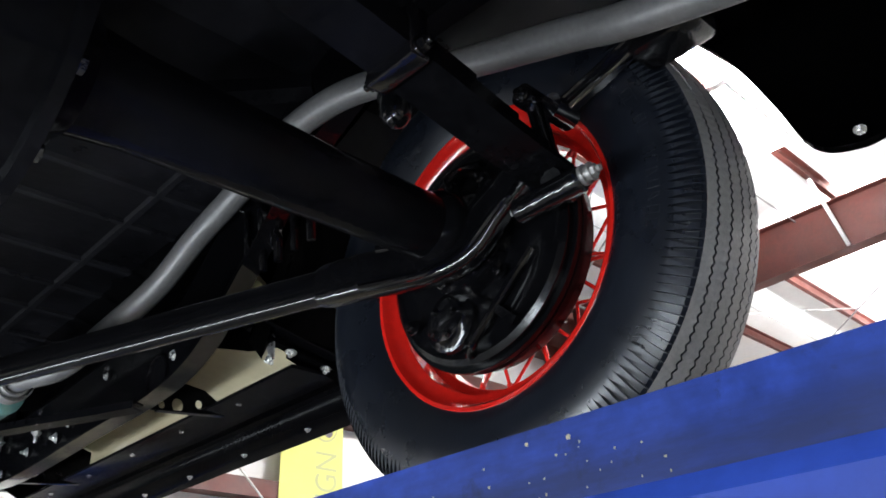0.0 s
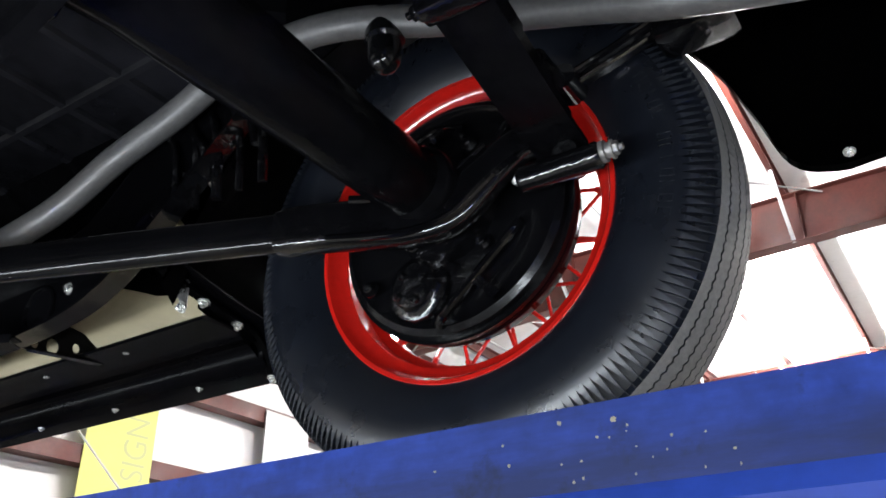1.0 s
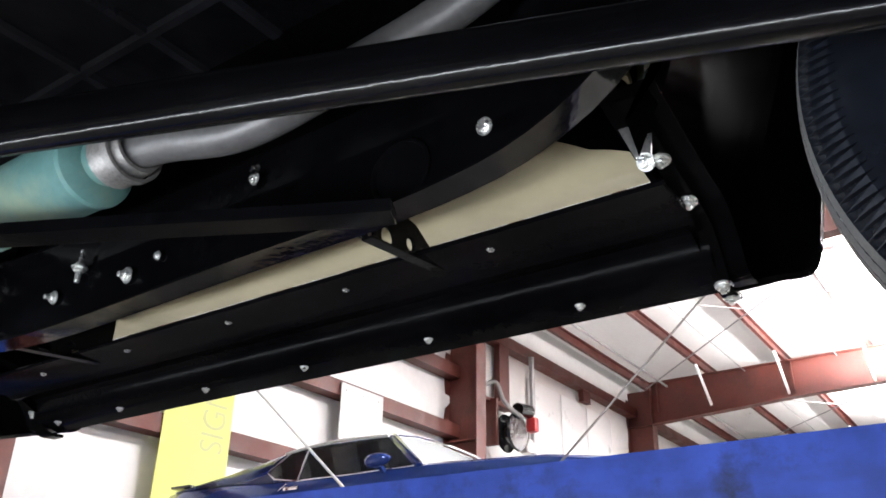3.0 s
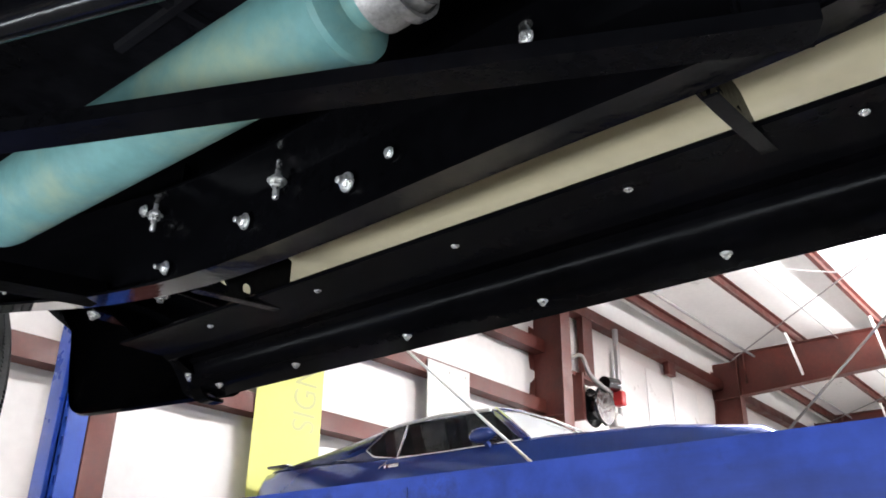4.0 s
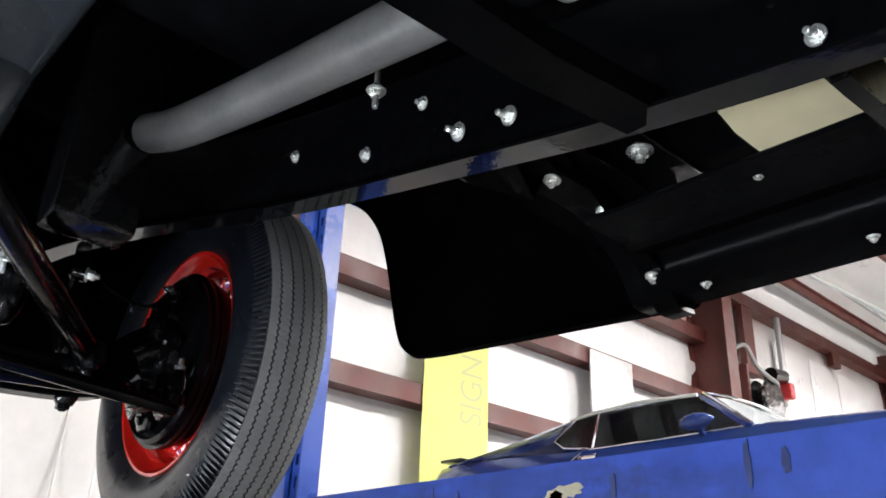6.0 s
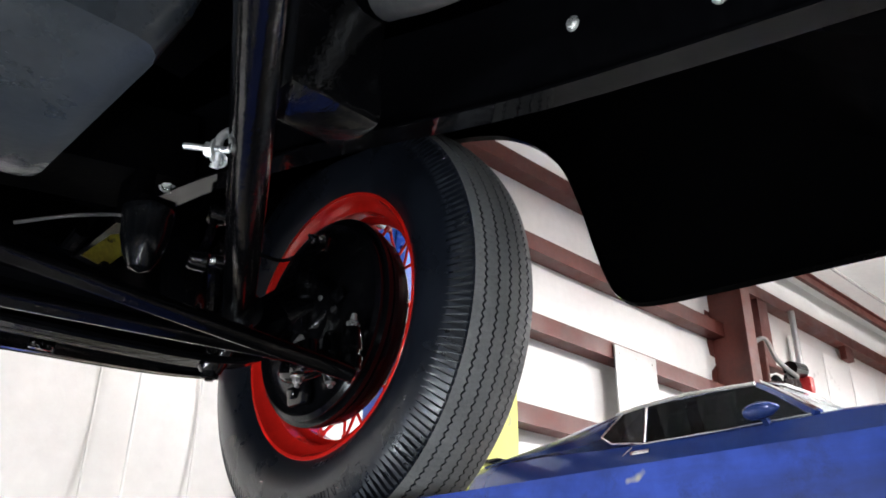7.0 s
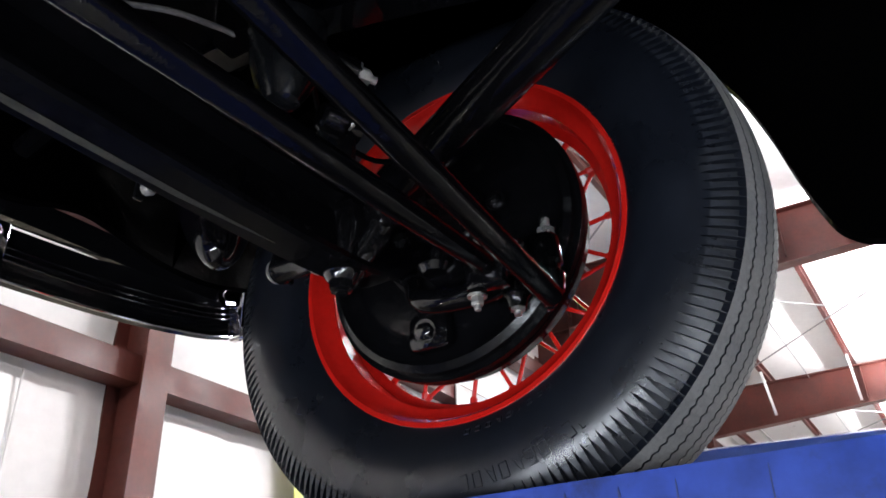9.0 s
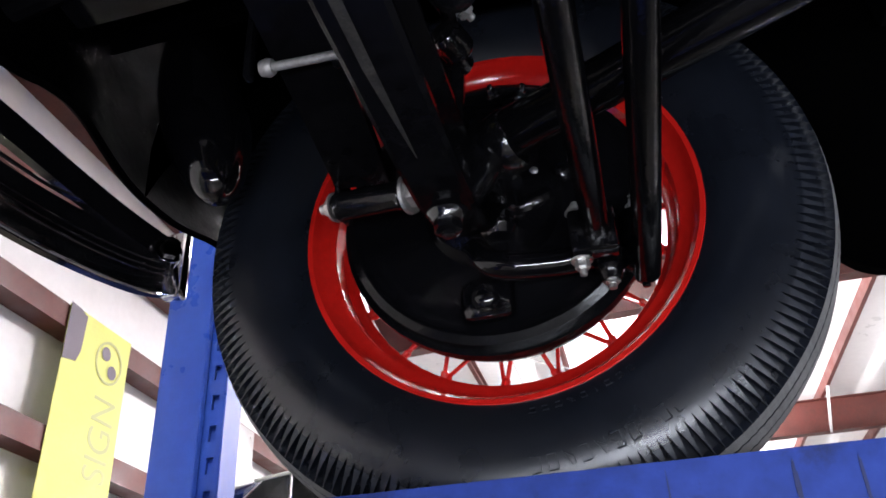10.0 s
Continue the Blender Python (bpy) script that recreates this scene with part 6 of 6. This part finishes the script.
part("tail_pipe", tube(smooth_path([MB_ + Vector((0, 0.02, 0)), MB_ + Vector((0.010, -0.06, 0.000)), (0.416, 0.82, 2.096), (0.444, 0.707, 2.138), (0.478, 0.60, 2.196), (0.492, 0.50, 2.256), (0.507, 0.394, 2.305), (0.505, 0.28, 2.338), (0.502, 0.15, 2.335), (0.515, 0.05, 2.322), (0.55, -0.06, 2.298), (0.56, -0.26, 2.226), (0.56, -0.40, 2.172), (0.56, -0.85, 2.04)], 6), 0.0215, 20), M_PIPE, car, "grey aluminised tail pipe")


# ---- the blue coupe on the next lift ----
coupe = thing("blue_coupe", "dark blue fastback coupe parked on the next lift", "car", (5.35, 4.1, 1.82))
CX = 5.36


def loft(rings_):
    bm = bmesh.new()
    vs = [[bm.verts.new(p) for p in r] for r in rings_]
    for a, b in zip(vs, vs[1:]):
        for j in range(len(a) - 1):
            bm.faces.new((a[j], a[j + 1], b[j + 1], b[j]))
    return bm


def pane(pts, thick):
    bm = bmesh.new()
    bm.faces.new([bm.verts.new(p) for p in pts])
    bmesh.ops.solidify(bm, geom=list(bm.faces), thickness=thick)
    return bm


def coupe_body():
    bm = bmesh.new()
    # stations along y: (y, bottom, belt height, half width)
    st = [(1.95, 2.25, 2.56, 0.74), (2.15, 2.07, 2.67, 0.86), (2.7, 2.02, 2.735, 0.91), (3.5, 2.0, 2.765, 0.92), (4.4, 2.0, 2.757, 0.92), (5.0, 2.0, 2.770, 0.925), (5.5, 2.0, 2.795, 0.92), (6.0, 2.05, 2.805, 0.88), (6.26, 2.12, 2.80, 0.84), (6.36, 2.3, 2.755, 0.80)]
    rings = []
    for y, b, t, w in st:
        sec = [(-w * 0.9, b), (-w, b + 0.15), (-w * 1.01, (b + t) / 2 + 0.06), (-w * 0.985, t - 0.09), (-w * 0.945, t - 0.02), (-w * 0.9, t), (-w * 0.6, t + 0.015), (0, t + 0.02)]
        sec += [(-x, z) for x, z in sec[-2::-1]]
        rings.append([bm.verts.new((CX + x, y, z)) for x, z in sec])
    for a, b in zip(rings, rings[1:]):
        for j in range(len(a)):
            k = (j + 1) % len(a)
            bm.faces.new((a[j], a[k], b[k], b[j]))
    bm.faces.new(rings[0][::-1])
    bm.faces.new(rings[-1])
    return bm


part("body", coupe_body(), M_CARBLUE, coupe, "glossy dark blue bodywork")
ROOF = [(3.99, 3.070, 0.645), (4.10, 3.092, 0.655), (4.5, 3.105, 0.66), (4.85, 3.085, 0.66), (5.2, 3.04, 0.665), (5.6, 2.965, 0.685), (5.95, 2.885, 0.715), (6.16, 2.825, 0.75)]
rf = loft([[(CX + w * k, y, z - 0.045 * abs(k) ** 3) for k in (-1, -0.93, -0.8, -0.5, 0, 0.5, 0.8, 0.93, 1)] for y, z, w in ROOF])
bmesh.ops.solidify(rf, geom=list(rf.faces), thickness=0.02)
part("roof", rf, M_CARBLUE, coupe, "dark blue roof panel")
for s in (-1, 1):
    def P(dx, y, z):
        return (CX + s * dx, y, z)
    pl_ = bmesh.new()
    sweep(pl_, [P(0.855, 3.63, 2.755), P(0.75, 3.85, 2.92), P(0.65, 4.03, 3.035)], [(-0.018, -0.014), (0.018, -0.014), (0.018, 0.014), (-0.018, 0.014)])
    part("windscreen_pillar", pl_, M_CARBLUE, coupe)
    tr2 = bmesh.new()
    sweep(tr2, [P(0.862, 3.60, 2.762), P(0.757, 3.83, 2.935), P(0.652, 4.01, 3.055)], [(-0.007, -0.006), (0.007, -0.006), (0.007, 0.006), (-0.007, 0.006)])
    part("pillar_trim", tr2, M_CHROME, coupe, "bright pillar trim")
    # wide rear pillar flowing from roof edge to haunch
    top = [P(0.665, 5.02, 3.025), P(0.675, 5.25, 2.985), P(0.685, 5.6, 2.918), P(0.715, 5.95, 2.838), P(0.75, 6.15, 2.785)]
    bot = [P(0.842, 5.07, 2.838), P(0.862, 5.25, 2.80), P(0.868, 5.6, 2.792), P(0.845, 5.95, 2.792), P(0.80, 6.18, 2.785)]
    rq = loft([[Vector(a).lerp(Vector(b), f) + Vector((s * 0.03 * math.sin(math.pi * f), 0, 0.012 * math.sin(math.pi * f))) for f in (0, 0.2, 0.4, 0.6, 0.8, 1.0)] for a, b in zip(top, bot)])
    bmesh.ops.solidify(rq, geom=list(rq.faces), thickness=0.012)
    part("rear_quarter", rq, M_CARBLUE, coupe, "wide blue rear roof pillar")
    g = part("side_glass", pane([P(0.848, 3.68, 2.76), P(0.848, 4.725, 2.757), P(0.665, 4.80, 3.04), P(0.652, 4.06, 3.04)], 0.005), M_GLASS, coupe, "side window darkened to stand for the unlit cabin")
    q2 = part("quarter_glass", pane([P(0.846, 4.75, 2.76), P(0.848, 4.98, 2.790), P(0.842, 5.06, 2.842), P(0.668, 4.98, 3.026), P(0.666, 4.825, 3.04)], 0.005), M_GLASS, coupe, "rear quarter window darkened like the side window")
    for par, pts, r in ((g, [P(0.853, 4.738, 2.757), P(0.668, 4.812, 3.04)], 0.011), (q2, [P(0.851, 4.75, 2.757), P(0.854, 4.98, 2.787), P(0.847, 5.065, 2.842), P(0.672, 4.99, 3.028)], 0.007),
                        (g, [P(0.66, 4.05, 3.045), P(0.672, 4.5, 3.062), P(0.675, 4.85, 3.043), P(0.678, 5.05, 3.018)], 0.013), (g, [P(0.857, 3.66, 2.757), P(0.86, 4.2, 2.752), P(0.857, 4.74, 2.754)], 0.006)):
        part("window_trim", tube(pts, r, 8), M_SILVER if r == 0.013 else M_CHROME, par, "bright window trim")
    mr = bmesh.new()
    lathe(mr, [(-0.10, 0), (-0.095, 0.030), (-0.06, 0.046), (0.0, 0.050), (0.06, 0.040), (0.10, 0.018), (0.115, 0)], P(0.955, 3.90, 2.80), (0, -1, 0.05), 20)
    sweep(mr, [P(0.885, 3.90, 2.735), P(0.945, 3.90, 2.775)], [(-0.015, -0.015), (0.015, -0.015), (0.015, 0.015), (-0.015, 0.015)])
    part("door_mirror", mr, M_CARBLUE, coupe, "blue bullet door mirror")
    for y in (2.8, 5.5):
        wl = bmesh.new()
        lathe(wl, [(-0.1, 0), (-0.1, 0.22), (-0.09, 0.3), (-0.05, 0.33), (0.05, 0.33), (0.09, 0.3), (0.1, 0.22), (0.1, 0)], (CX + s * 0.80, y, 2.15), n=32)
        part("wheel", wl, M_RUBBER, coupe)
    part("door_handle", boxes((*sorted((CX + s * 0.915, CX + s * 0.935)), 4.66, 4.80, 2.675, 2.70), bevel=0.004), M_CHROME, coupe, "chrome door handle")
    part("door_seam_trim", tube([P(0.90, 4.80, 2.73), P(0.925, 4.86, 2.68)], 0.004, 8), M_CHROME, coupe)
ws = loft([[(CX - 0.84, 3.60, 2.76), (CX - 0.5, 3.50, 2.775), (CX, 3.46, 2.78), (CX + 0.5, 3.50, 2.775), (CX + 0.84, 3.60, 2.76)],
                         [(CX - 0.645, 4.02, 3.035), (CX - 0.4, 3.99, 3.065), (CX, 3.985, 3.075), (CX + 0.4, 3.99, 3.065), (CX + 0.645, 4.02, 3.035)]])
bmesh.ops.solidify(ws, geom=list(ws.faces), thickness=0.005)
part("windscreen", ws, M_SCREEN, coupe, "curved windscreen whitened for the roof's reflection")
part("screen_header", tube([(CX - 0.645, 4.005, 3.05), (CX - 0.4, 3.978, 3.078), (CX, 3.97, 3.088), (CX + 0.4, 3.978, 3.078), (CX + 0.645, 4.005, 3.05)], 0.009, 8), M_CHROME, coupe, "bright windscreen trim")
for s in (-0.38, 0.38):
    part("seat", boxes((CX + s - 0.24, CX + s + 0.24, 4.55, 4.68, 2.70, 2.93), bevel=0.05), M_INT, coupe, "dark blue seat back")
part("rear_bulkhead", boxes((CX - 0.66, CX + 0.66, 4.98, 5.0, 2.79, 3.02), bevel=0.004), M_INT, coupe, "dark cabin lining")
part("spoiler", boxes((CX - 0.74, CX + 0.74, 6.10, 6.34, 2.845, 2.868), bevel=0.008), M_BOOT, coupe, "black rear spoiler")
for s in (-0.6, 0.6):
    part("spoiler_leg", boxes((CX + s - 0.012, CX + s + 0.012, 6.16, 6.28, 2.79, 2.85), bevel=0.004), M_BOOT, coupe)

lift2 = thing("neighbour_lift", "blue four-post lift carrying the blue coupe", "car lift", (CX, 4.0, 0))
for s in (-1, 1):
    part("runway", boxes((CX + s * 0.55, CX + s * 1.03, 1.2, 6.3, 1.65, 1.82), bevel=0.005), M_LIFT, lift2)
for py in (1.35, 6.1):
    part("crossbeam", boxes((CX - 1.3, CX + 1.3, py - 0.07, py + 0.07, 1.43, 1.65), bevel=0.005), M_LIFT, lift2)
    for s in (-1, 1):
        part("post", boxes((CX + s * 1.30, CX + s * 1.42, py - 0.08, py + 0.08, 0, 2.2), bevel=0.005), M_POST, lift2)
